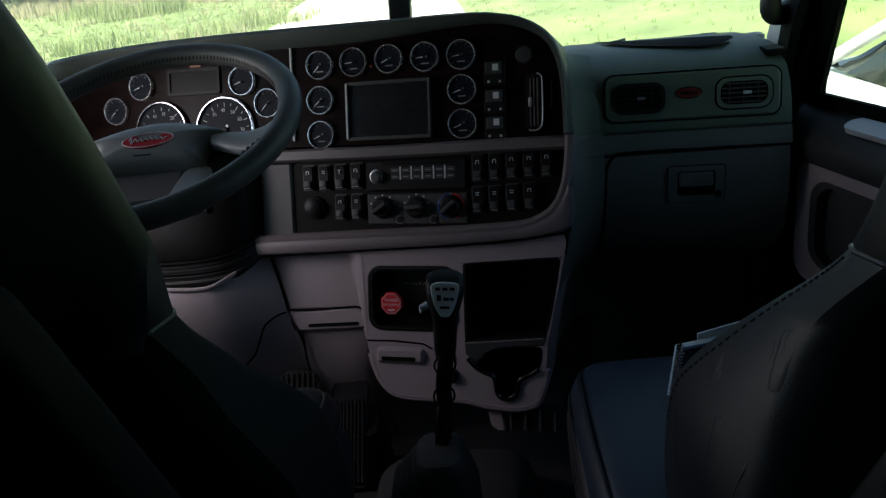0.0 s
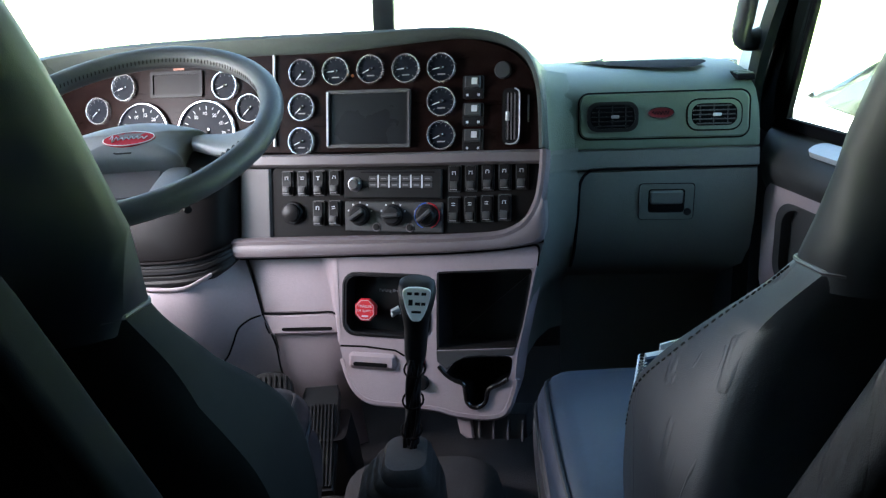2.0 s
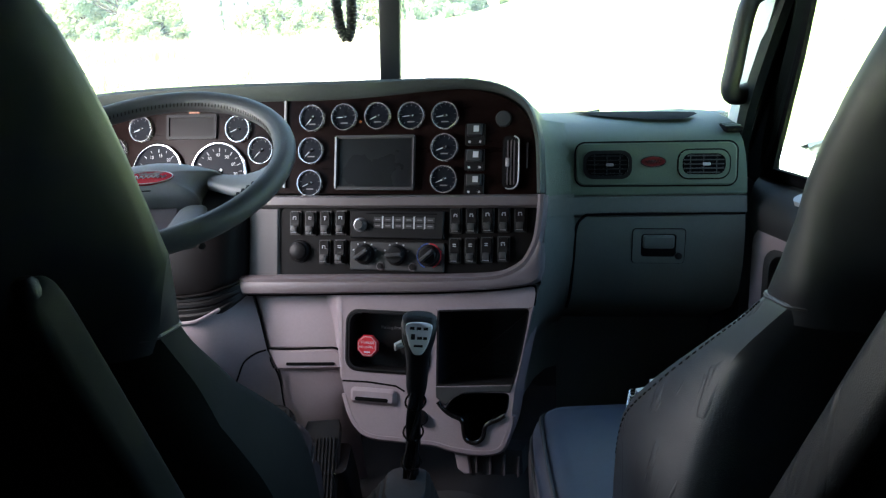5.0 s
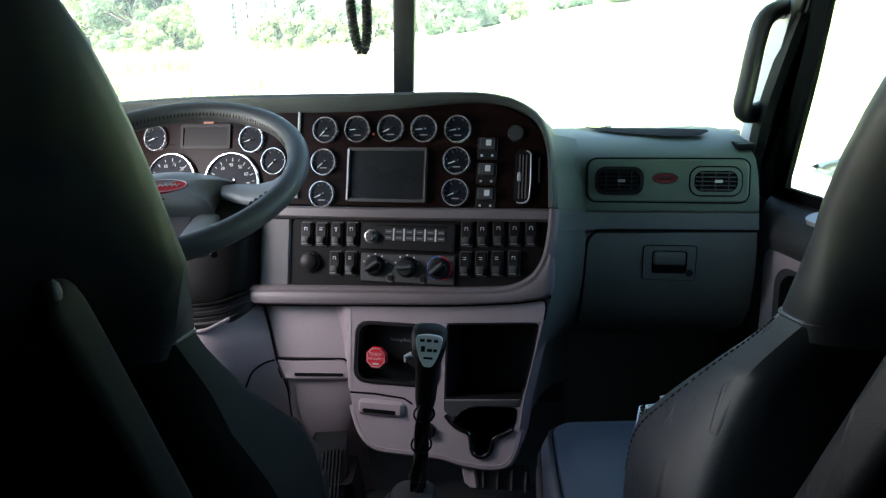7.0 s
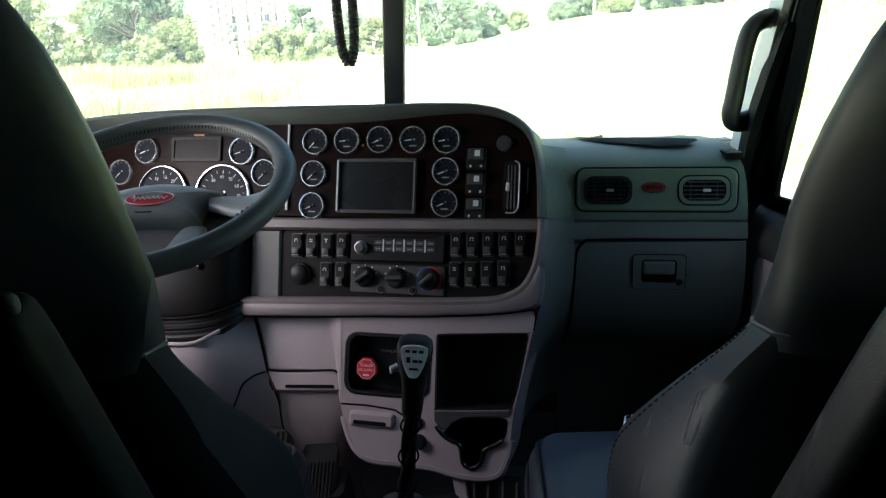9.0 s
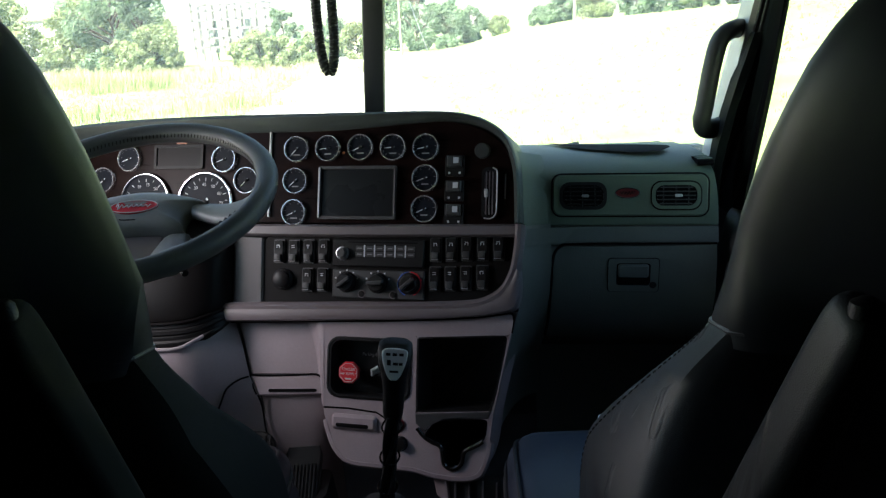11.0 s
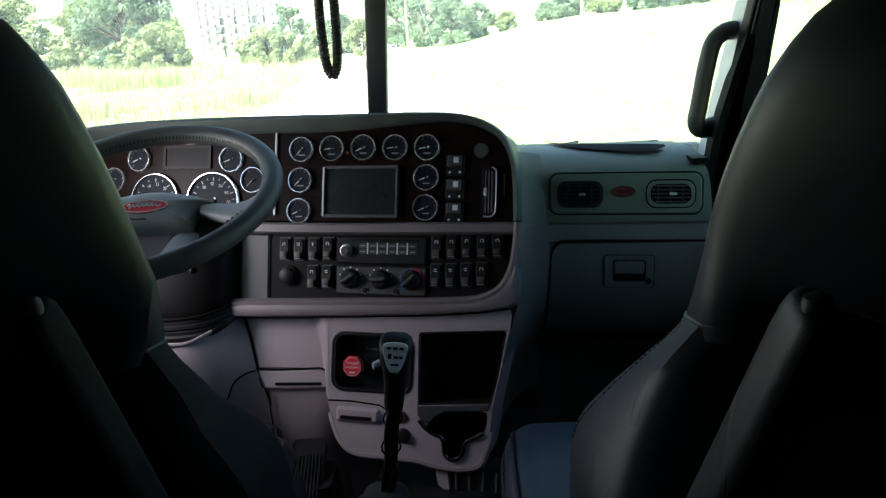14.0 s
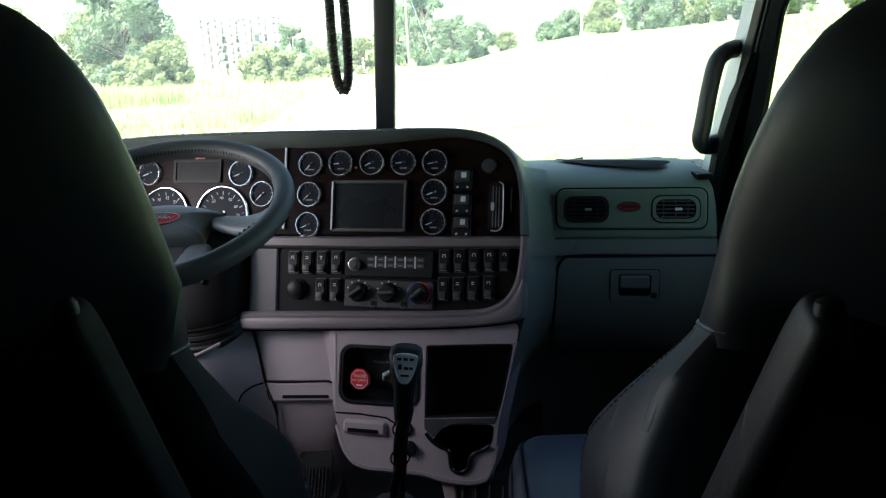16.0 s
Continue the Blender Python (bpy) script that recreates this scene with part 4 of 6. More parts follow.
part("pocket_shelf", plate([(0.2655, -0.503), (0.33, -0.4975), (0.402, -0.4905), (0.411, -0.487), (0.405, -0.503), (0.36, -0.506), (0.32, -0.511), (0.30, -0.518), (0.285, -0.536), (0.2665, -0.522)], 0.006, 0.0145, D, bevel=0.002), DARK, con, "dark shelf between the pocket and the cup holder")
part("rounded_edge", tube([D @ Vector((x, y, 0.004)) for x, y in lower_edge[14:]], 0.0090, 8), GREY, con)
part("valve_lip", tube([D @ Vector((x, y, 0.012)) for x, y in cav], 0.0035, 6, True), BLACK, con, "black lip of the valve recess")
part("valve_recess", tray(cav, -0.028, 0.014, 0.07, D), BLACK, con, "black recessed valve panel")
part("storage_pocket", tray(pocket, -0.085, 0.012, 0.05, D), BLACK, con, "dark open storage pocket")
part("cup_holder", tray(cup, -0.07, 0.0125, 0.04, D), PIT, con, "black moulded cup holder")
part("cup_rim", tube([D @ Vector((x, y, 0.0135)) for x, y in cup_front], 0.0042, 8), GLOSS, con, "glossy black cup holder lip")
part("seam", tube([D @ Vector(p) for p in ((0.080, -0.504, 0.012), (0.13, -0.503, 0.012), (0.188, -0.507, 0.012), (0.205, -0.516, 0.012))], 0.0018, 6), PIT, con)
pull = part("drawer_pull", plate(rr(0.144, -0.529, 0.092, 0.030, 0.008), 0.008, 0.020, D, bevel=0.006), GREY, con, "warm grey finger pull")
part("pull_slot", plate(rr(0.142, -0.5345, 0.066, 0.0075, 0.0035), 0.016, 0.0208, D), PIT, pull)
# octagonal red valve knob
kb = thing("air_supply_knob", D @ Vector((0.129, -0.435, -0.028)), "red octagonal trailer air supply knob", "knob")
part("stem", revolve([(0.009, -0.028), (0.008, 0.004)], D @ T((0.129, -0.435, 0))), STEEL, kb)
part("knob", revolve([(0.016, 0.0), (0.0215, 0.003), (0.0225, 0.010), (0.020, 0.013), (0.0005, 0.0135)], D @ T((0.129, -0.435, 0)) @ Matrix.Rotation(radians(22.5), 4, "Z"), n=8), REDKNOB, kb)
for i, s in enumerate(("TRAILER", "AIR SUPPLY")):
    words(s, 0.0075 - 0.001 * i, D @ T((0.129, -0.4285 - 0.0085 * i, 0.0142)), MARK, kb)
part("outline", tube([D @ Vector((0.129 + 0.0188 * math.cos(radians(22.5 + 45 * i)), -0.435 + 0.0188 * math.sin(radians(22.5 + 45 * i)), 0.0136)) for i in range(8)], 0.0006, 5, True), MARK, kb, "thin white outline")
part("bar", box((0.129, -0.4465, 0.0140), (0.012, 0.003, 0.0008), D), MARK, kb)
words("Parking Brake", 0.0082, D @ T((0.165, -0.4025, -0.0265)), DIM, con)
yk = thing("parking_brake_knob", D @ Vector((0.212, -0.435, -0.028)), "parking brake knob behind the gear lever", "knob")
part("knob", revolve([(0.008, -0.028), (0.008, -0.002), (0.021, 0.0), (0.0225, 0.010), (0.0005, 0.0125)], D @ T((0.212, -0.435, 0)), n=4), BLACK, yk)
part("key_ring", revolve([(0.012, 0.011), (0.012, 0.0145), (0.009, 0.015)], D @ T((0.233, -0.527, 0)), cap=False), DARKRED, con, "dark red ring round the ignition lock")
part("lighter", revolve([(0.0145, 0.010), (0.0145, 0.014), (0.012, 0.016), (0.011, 0.022), (0.0004, 0.023)], D @ T((0.238, -0.562, 0))), BLACK, con, "round black socket cap")
ig = part("ignition_lock", revolve([(0.0095, 0.010), (0.0095, 0.016), (0.006, 0.018), (0.0004, 0.018)], D @ T((0.233, -0.527, 0))), STEEL, con, "metal ignition lock")
part("key_slot", box((0.233, -0.527, 0.0185), (0.0016, 0.009, 0.001), D), PIT, ig)
# grate of the heater duct under the console
gr = part("duct", plate([(0.305, -0.618), (0.425, -0.612), (0.428, -0.655), (0.33, -0.668)], -0.09, -0.012, D), DARK, con, "dark heater duct")
for i in range(4):
    part("duct_fin", box((0.342 + 0.026 * i, -0.641, -0.008), (0.0022, 0.036, 0.012), D), TRIM, gr)
part("duct_cheek", plate([(0.298, -0.622), (0.326, -0.622), (0.332, -0.662), (0.318, -0.664), (0.306, -0.655)], -0.05, -0.004, D, bevel=0.003), GREY, gr)

# ---- knee panels and column shroud ----
knee = thing("knee_panel", (-0.15, 1.5, FLOOR), "warm grey knee panel under the dashboard", "panel")
part("upper_panel", plate([(-0.124, -0.340), (0.075, -0.335), (0.075, -0.4445), (-0.050, -0.4525), (-0.089, -0.4535), (-0.1095, -0.3835)], -0.05, -0.0085, D, bevel=0.003), GREY, knee)
part("lower_panel", plate([(-0.088, -0.4565), (-0.050, -0.4555), (0.0197, -0.4495), (0.056, -0.4470), (0.0685, -0.457), (0.076, -0.484), (-0.02, -0.492), (-0.068, -0.4955), (-0.079, -0.478)], -0.05, -0.004, D, bevel=0.004), GREY, knee)
part("panel_seam", tube(spline([D @ Vector(p) for p in ((-0.088, -0.4548, -0.006), (-0.05, -0.4538, -0.006), (0.0197, -0.4478, -0.006), (0.052, -0.4448, -0.005), (0.066, -0.4505, -0.004), (0.071, -0.459, -0.003))], 5), 0.0019, 6), PIT, knee)
part("panel_seam", tube(spline([D @ Vector(p) for p in ((-0.1265, -0.325, -0.003), (-0.118, -0.355, -0.004), (-0.1095, -0.3835, -0.005), (-0.091, -0.450, -0.004), (-0.081, -0.477, -0.002), (-0.072, -0.492, 0.0))], 5), 0.0019, 6), PIT, knee)
part("slot", plate(rr(0, 0, 0.104, 0.0062, 0.003), -0.004, -0.0022, D @ T((0.0047, -0.4795, 0)) @ Matrix.Rotation(radians(4), 4, "Z")), PIT, knee)
kick = loft([[D @ Vector(p) for p in r] for r in ([(-0.068, -0.484, -0.010), (0.02, -0.482, -0.012), (0.06, -0.48, -0.012), (0.10, -0.48, -0.02)], [(-0.064, -0.52, -0.022), (0.02, -0.52, -0.028), (0.055, -0.52, -0.028), (0.09, -0.53, -0.04)], [(-0.060, -0.57, -0.035), (0.02, -0.57, -0.045), (0.05, -0.57, -0.045), (0.075, -0.58, -0.07)], [(-0.055, -0.62, -0.06), (0.02, -0.63, -0.08), (0.05, -0.64, -0.10), (0.068, -0.64, -0.12)], [(-0.045, -0.70, -0.11), (0.02, -0.70, -0.13), (0.05, -0.71, -0.14), (0.066, -0.72, -0.16)], [(-0.045, -0.84, -0.20), (0.02, -0.84, -0.20), (0.05, -0.84, -0.20), (0.066, -0.84, -0.22)])], closed=False)
part("kick_panel", kick, GREY, knee)
bol = loft([[D @ Vector(p) for p in r] for r in (
    [(-0.39, -0.402, 0.10), (-0.28, -0.402, 0.11), (-0.20, -0.40, 0.10), (-0.172, -0.385, 0.075), (-0.148, -0.36, 0.03), (-0.126, -0.342, 0.0)],
    [(-0.39, -0.43, 0.115), (-0.28, -0.43, 0.12), (-0.19, -0.43, 0.105), (-0.158, -0.425, 0.08), (-0.128, -0.41, 0.035), (-0.105, -0.40, 0.0)],
    [(-0.39, -0.50, 0.11), (-0.27, -0.50, 0.10), (-0.172, -0.495, 0.08), (-0.142, -0.48, 0.055), (-0.112, -0.465, 0.025), (-0.088, -0.457, 0.0)],
    [(-0.39, -0.57, 0.07), (-0.25, -0.565, 0.06), (-0.16, -0.55, 0.03), (-0.13, -0.53, 0.005), (-0.095, -0.51, -0.005), (-0.068, -0.497, -0.008)],
    [(-0.39, -0.64, 0.0), (-0.25, -0.63, -0.01), (-0.16, -0.62, -0.03), (-0.12, -0.61, -0.05), (-0.09, -0.60, -0.06), (-0.058, -0.60, -0.06)],
    [(-0.39, -0.80, -0.12), (-0.25, -0.80, -0.13), (-0.16, -0.80, -0.14), (-0.12, -0.80, -0.15), (-0.09, -0.80, -0.16), (-0.05, -0.80, -0.16)])], closed=False)
part("column_shroud", bol, GREY, knee, "warm grey lower column shroud")
part("seam", tube(spline([D @ Vector(p) for p in ((-0.0885, -0.457, 0.004), (-0.103, -0.463, 0.019), (-0.12, -0.48, 0.033), (-0.133, -0.51, 0.031), (-0.146, -0.5365, 0.029), (-0.160, -0.553, 0.036))], 5), 0.0020, 6), PIT, knee)
part("seam", tube(spline([D @ Vector(p) for p in ((-0.068, -0.4935, 0.0), (-0.065, -0.52, -0.0145), (-0.061, -0.57, -0.027), (-0.0565, -0.62, -0.054))], 5), 0.0020, 6), PIT, knee)
part("screw", revolve([(0.0065, 0.0), (0.006, 0.006), (0.0004, 0.0065)], D @ T((-0.100, -0.4735, 0.004)), n=12), DARKRED, knee, "small dark red plug")
part("ledge_gap", tube(spline([D @ Vector(p) for p in ((-0.128, -0.349, 0.008), (0.0, -0.3425, 0.010), (0.12, -0.336, 0.0125), (0.2321, -0.3303, 0.013), (0.31, -0.325, 0.013), (0.385, -0.3175, 0.013), (0.425, -0.311, 0.013), (0.4405, -0.3085, 0.0125), (0.4465, -0.3125, 0.0115), (0.4462, -0.328, 0.009), (0.4435, -0.345, 0.008))], 5), 0.0024, 6), PIT, knee, "dark gap under the ledge")
col = thing("steering_column", (-0.39, 1.40, 0.75), "black steering column cowl with a rubber bellows", "steering column")
LIP = ((-0.131, -0.312, -0.02), (-0.132, -0.314, 0.012), (-0.136, -0.320, 0.034), (-0.150, -0.330, 0.056), (-0.178, -0.342, 0.074), (-0.22, -0.350, 0.086), (-0.29, -0.355, 0.094), (-0.38, -0.356, 0.094), (-0.46, -0.350, 0.086), (-0.51, -0.335, 0.06), (-0.53, -0.32, 0.0))
lip = spline(LIP, 3)
cowl = []
for f, grow in ((0.0, 0.86), (0.25, 0.93), (0.5, 0.97), (0.75, 0.99), (0.94, 1.0), (0.985, 0.985), (1.0, 0.95)):
    cowl.append([D @ Vector((p.x, -0.165 + (p.y + 0.165) * f, -0.02 + (p.z + 0.02) * grow)) for p in lip])
part("cowl", loft(cowl, closed=False), COWL, col, "glossy dark brown column cowl")
part("cowl_lip", tube([D @ Vector((p.x, p.y - 0.002, p.z - 0.003)) for p in lip], 0.0034, 8), COWL, col)
for i in range(4):
    part("bellows", tube([D @ Vector((p.x * 0.995, p.y - 0.009 - 0.011 * i * min(1, max(0.25, (p.z + 0.02) / 0.09)), p.z - 0.013 + 0.002 * (i % 2))) for p in lip], 0.0080, 8), BLACK, col)
part("shroud_lip", tube(spline([D @ Vector(p) for p in ((-0.39, -0.402, 0.101), (-0.28, -0.402, 0.111), (-0.20, -0.40, 0.101), (-0.172, -0.386, 0.077), (-0.148, -0.362, 0.034))], 5), 0.0042, 8), GREY, knee, "rounded lip of the column shroud")
part("release_lever", tube([(-0.345, 1.275, 0.945), (-0.33, 1.24, 0.93), (-0.32, 1.225, 0.925)], 0.006, 8), BLACK, col)

# ---- steering wheel ----
wa = 0.372
WM = basis((-0.389, 1.227, 1.048), (1, 0, 0), (0, math.cos(wa), math.sin(wa)))
wheel = thing("steering_wheel", (-0.389, 1.227, 1.051), "black leather steering wheel with a padded hub and red badge", "steering wheel")
RW, RT = 0.2115, 0.0172
ring = [Vector((RW * math.cos(2 * math.pi * i / 96), RW * math.sin(2 * math.pi * i / 96), 0)) for i in range(96)]
RM = basis((-0.391, 1.234, 1.0515), (1, 0, 0), (0, math.cos(0.352), math.sin(0.352)))
part("rim", tube(ring, RT, 16, True, RM), WHEEL, wheel)
st = bmesh.new()
for i in range(80):
    a = radians(22 + 146 * i / 79)
    c = Vector(((RW - RT * 0.975) * math.cos(a), (RW - RT * 0.975) * math.sin(a), RT * 0.21))
    box((0, 0, 0), (0.0010, 0.0014, 0.0060), RM @ T(c) @ Matrix.Rotation(a, 4, "Z") @ Matrix.Rotation(0.22, 4, "Y") @ Matrix.Rotation(0.25, 4, "X"), into=st)
part("stitching", st, BLACKTHREAD, wheel, "black laced stitching")
HC = -0.0085  # middle of the hub
half = [(0.0, 0.079), (0.05, 0.0714), (0.089, 0.0562), (0.112, 0.042), (0.098, 0.036), (0.0865, 0.027), (0.080, 0.013), (0.080, -0.008), (0.084, -0.021), (0.062, -0.0235), (0.036, -0.0205), (0.0, -0.0190)]
ring_ = spline([(x, y, 0) for x, y in half] + [(-x, y, 0) for x, y in half[-2:0:-1]], 3, True)
hub = []
for s, w in ((0.98, -0.100), (1.0, -0.060), (0.995, -0.050), (0.975, -0.0425), (0.93, -0.037), (0.80, -0.0315), (0.5, -0.027), (0.2, -0.0255)):
    hub.append([Vector((HC + p.x * s, 0.030 + (p.y - 0.030) * s, w)) for p in ring_])
part("hub_pad", loft(hub, m=WM), HUBMAT, wheel, "padded charcoal hub")
for sx in (-1, 1):
    sp = [[Vector((HC + sx * x, y + h * math.cos(a), z + 0.011 * math.sin(a))) for a in [2 * math.pi * i / 16 for i in range(16)]] for x, y, z, h in ((0.088, 0.034, -0.050, 0.015), (0.112, 0.022, -0.0465, 0.021), (0.135, 0.009, -0.0415, 0.025), (0.155, -0.003, -0.034, 0.026), (0.178, -0.009, -0.025, 0.027), (0.200, -0.011, -0.013, 0.033), (0.217, -0.010, -0.003, 0.043))]
    s = part("spoke", loft(sp, m=WM), HUBMAT, wheel, "charcoal side spoke")
    part("switch_pod", plate([(HC + sx * x, y) for x, y in [(p.x, p.y) for p in spline([(0.081, 0.038, 0), (0.107, 0.048, 0), (0.132, 0.030, 0), (0.140, -0.0153, 0), (0.131, -0.0394, 0), (0.106, -0.0557, 0), (0.086, -0.040, 0), (0.078, 0.0, 0)], 3, True)]], -0.090, -0.060, WM, bevel=0.006), BLACK, wheel, "dark button pocket")
    for j in range(4):
        part("cruise_button", plate(rr(HC + sx * (0.150 + 0.008 * j), -0.036 + 0.0025 * j, 0.0055, 0.016, 0.002), -0.006, 0.002, WM @ T((0, 0, -0.030 + 0.004 * j)), bevel=0.001), BLACK, s)
    sp = [[Vector((HC + sx * x + h * math.cos(a), y, z + 0.008 * math.sin(a))) for a in [2 * math.pi * i / 14 for i in range(14)]] for x, y, z, h in ((0.074, -0.018, -0.062, 0.018), (0.076, -0.032, -0.056, 0.021), (0.082, -0.068, -0.044, 0.024), (0.091, -0.12, -0.026, 0.026), (0.100, -0.176, -0.010, 0.030))]
    part("lower_spoke", loft(sp, m=WM), HUBMAT, wheel, "charcoal lower spoke")
part("lower_plate", plate(rr(HC, -0.052, 0.106, 0.066, 0.010), -0.072, -0.056, WM, bevel=0.003), TRIM, wheel, "brownish grey plate between the lower spokes")
el = [(0.0395 * math.cos(2 * math.pi * i / 32), 0.006 + 0.0185 * math.sin(2 * math.pi * i / 32)) for i in range(32)]
BM_ = WM @ T((HC, 0.014, -0.0275))
bd = part("badge", plate(el, -0.002, 0.002, BM_, bevel=0.001), RED, wheel, "red oval badge with a pale edge")
part("badge_edge", tube([BM_ @ Vector((x * 0.97, 0.006 + (y - 0.006) * 0.94, 0.002)) for x, y in el], 0.0008, 6, True), FOIL, bd)
part("badge_script", tube([BM_ @ Vector((-0.028 + 0.056 * i / 40, 0.006 + (0.0032 + 0.0012 * math.sin(i * 0.9) if i > 6 else 0.0085) * math.sin(i * 1.15), 0.003)) for i in range(41)], 0.0008, 5), MARK, bd, "pale flowing line")
part("horn_mark", tube([BM_ @ Vector(p) for p in ((-0.012, -0.028, 0.001), (-0.008, -0.030, 0.001), (0.014, -0.030, 0.001))], 0.0012, 5), BLACK, wheel)

# ---- gear lever ----
gl = thing("gear_lever", (-0.01, 1.05, 0.45), "black gear lever with a moulded grip, cable and rubber boot", "gear lever")
GTOP, GBOT, SB = Vector((0.024, 1.055, 0.878)), Vector((0.008, 1.078, 0.742)), Vector((-0.013, 1.07, 0.585))
ax = (GTOP - GBOT).normalized()
GM = basis(GBOT, Vector((1, 0, 0)) - ax * ax.x, ax)
grip = []
for h, w, dp, off in ((-0.006, 0.027, 0.026, 0.0), (0.008, 0.031, 0.030, 0.0), (0.05, 0.033, 0.032, 0.0), (0.075, 0.039, 0.036, 0.003), (0.092, 0.047, 0.042, 0.002), (0.104, 0.051, 0.040, -0.003), (0.113, 0.048, 0.030, -0.008), (0.117, 0.036, 0.018, -0.011)):
    grip.append([Vector((x * w * 0.98, h, off + z * dp * 1.05)) for x, z in [(math.copysign(abs(math.cos(a)) ** 0.75, math.cos(a)) * 0.5, math.copysign(abs(math.sin(a)) ** 0.75, math.sin(a)) * 0.5) for a in [2 * math.pi * i / 24 for i in range(24)]]])
part("grip", loft(grip, m=GM), BLACK, gl, "black moulded shift grip")
FP = GM @ basis((0, 0.0985, 0.0205), (1, 0, 0), (0, 0.88, -0.42)) @ Matrix.Scale(0.76, 4)
fp = part("face_plate", plate([(p.x, p.y) for p in spline([(-0.020, 0.026, 0), (0.0, 0.029, 0), (0.020, 0.026, 0), (0.0235, 0.016, 0), (0.017, -0.010, 0), (0.008, -0.027, 0), (0.0, -0.029, 0), (-0.008, -0.027, 0), (-0.017, -0.010, 0), (-0.0235, 0.016, 0)], 3, True)], -0.006, 0.002, FP, bevel=0.001), PLATEMAT, gl, "silver shift pattern plate")
for i, (x, y, w, h) in enumerate(((-0.012, 0.018, 0.008, 0.005), (0, 0.018, 0.008, 0.005), (0.012, 0.018, 0.008, 0.005), (-0.010, 0.003, 0.007, 0.010), (0.002, 0.001, 0.009, 0.005), (0.0115, 0.001, 0.007, 0.005), (0, -0.013, 0.016, 0.004))):
    part("bar", box((x, y, 0.0025), (w, h, 0.0008), FP), BLACK, fp)
part("splitter_button", tube([GM @ Vector((-0.022, 0.078, 0.004)), GM @ Vector((-0.030, 0.075, 0.006)), GM @ Vector((-0.031, 0.068, 0.006))], [0.006, 0.005, 0.002], 8), MARK, gl, "pale splitter button")
part("shaft", tube([GBOT + ax * 0.01, GBOT.lerp(SB, 0.5), SB - Vector((0, 0, 0.03))], 0.0105, 12), BLACK, gl)
for k in range(3):
    pts = [GBOT.lerp(SB, s) + Vector((0.0085 * math.cos(4.0 * s + k * 2.1), -0.011 - 0.003 * math.sin(7 * s + k), 0)) for s in [i / 18 for i in range(19)]]
    part("cable", tube(spline(pts, 2), 0.0034, 6), BLACK, gl, "black air line")
for s in (0.12, 0.42, 0.72):
    c = GBOT.lerp(SB, s)
    part("cable_tie", tube([c + Vector((0.0145 * math.cos(2 * math.pi * i / 16), -0.004 + 0.0150 * math.sin(2 * math.pi * i / 16), 0.006 * math.sin(2 * math.pi * i / 16))) for i in range(16)], 0.0016, 5, True), GLOSS, gl)
bt = None
for k in range(4):
    # each outer cover is a little lower and wider than the one inside it
    w, l, top = 0.036 + 0.0085 * k, 0.050 + 0.003 * k, 0.606 - 0.013 * k
    sh_ = []
    for f, dz in ((0.52, 0.0), (0.80, -0.003), (0.95, -0.013), (1.0, -0.030), (1.02, -0.075), (1.05, -0.15)):
        sh_.append([Vector((-0.016 - 0.004 * k + a, 1.052 + b, top + dz)) for a, b in rr(0, 0, 2 * w * f, 2 * l * f, w * 0.55)])
    if bt is None:
        bt = part("boot", loft(sh_), RUBBER, gl, "grey rubber boot of nested covers")
    else:
        part("cover", loft(sh_), RUBBER, bt)
structure("floor_tunnel", loft([[Vector((-0.02 + a, 0.98 + b, z)) for a, b in rr(0, 0, w, l, 0.07)] for z, w, l in ((FLOOR - 0.01, 0.30, 0.80), (0.38, 0.27, 0.72), (0.420, 0.25, 0.62), (0.448, 0.21, 0.42))]), MATTING, "rubber covered floor tunnel", "floor")

# ---- pedals ----
acc = thing("accelerator_pedal", (-0.18, 1.36, FLOOR), "black ribbed accelerator pedal on the floor", "pedal")
AP = basis((-0.200, 1.305, 0.468), (1, 0.055, 0), (-0.05, 0.90, 0.40))
part("plate", plate([(-0.029, -0.11), (0.029, -0.11), (0.035, 0.09), (0.030, 0.107), (-0.030, 0.107), (-0.035, 0.09)], -0.016, 0.0, AP, bevel=0.003), BLACK, acc)
for i in range(8):
    part("tread", box((-0.0235 + 0.0067 * i, -0.02, 0.002), (0.0030, 0.165, 0.006), AP), BLACK, acc)
part("mount", loft([[Vector((-0.187 + a, y + b, z)) for a, b in rr(0, 0, 0.07, 0.10, 0.015)] for y, z in ((1.40, FLOOR), (1.38, 0.38), (1.34, 0.465))]), BLACK, acc)
part("edge_tag", box((-0.022, -0.128, 0.004), (0.012, 0.035, 0.010), AP, bevel=0.002), PAPER, acc, "white plastic tag")
bp = thing("brake_pedal", (-0.335, 1.52, FLOOR), "black rubber brake pedal", "pedal")
BP = basis((-0.296, 1.375, 0.520), (1, 0, 0), (0.0, 0.66, 0.75))
part("pad", plate(rr(0, 0, 0.085, 0.075, 0.035, 6), -0.012, 0.004, BP, bevel=0.003), BLACK, bp)
for i in range(7):
    part("tread", box((-0.030 + 0.010 * i, 0, 0.005), (0.004, 0.055, 0.004), BP), BLACK, bp)
part("arm", tube([(-0.285, 1.38, 0.505), (-0.285, 1.46, 0.46), (-0.285, 1.52, FLOOR + 0.01)], 0.012, 8), BLACK, bp)


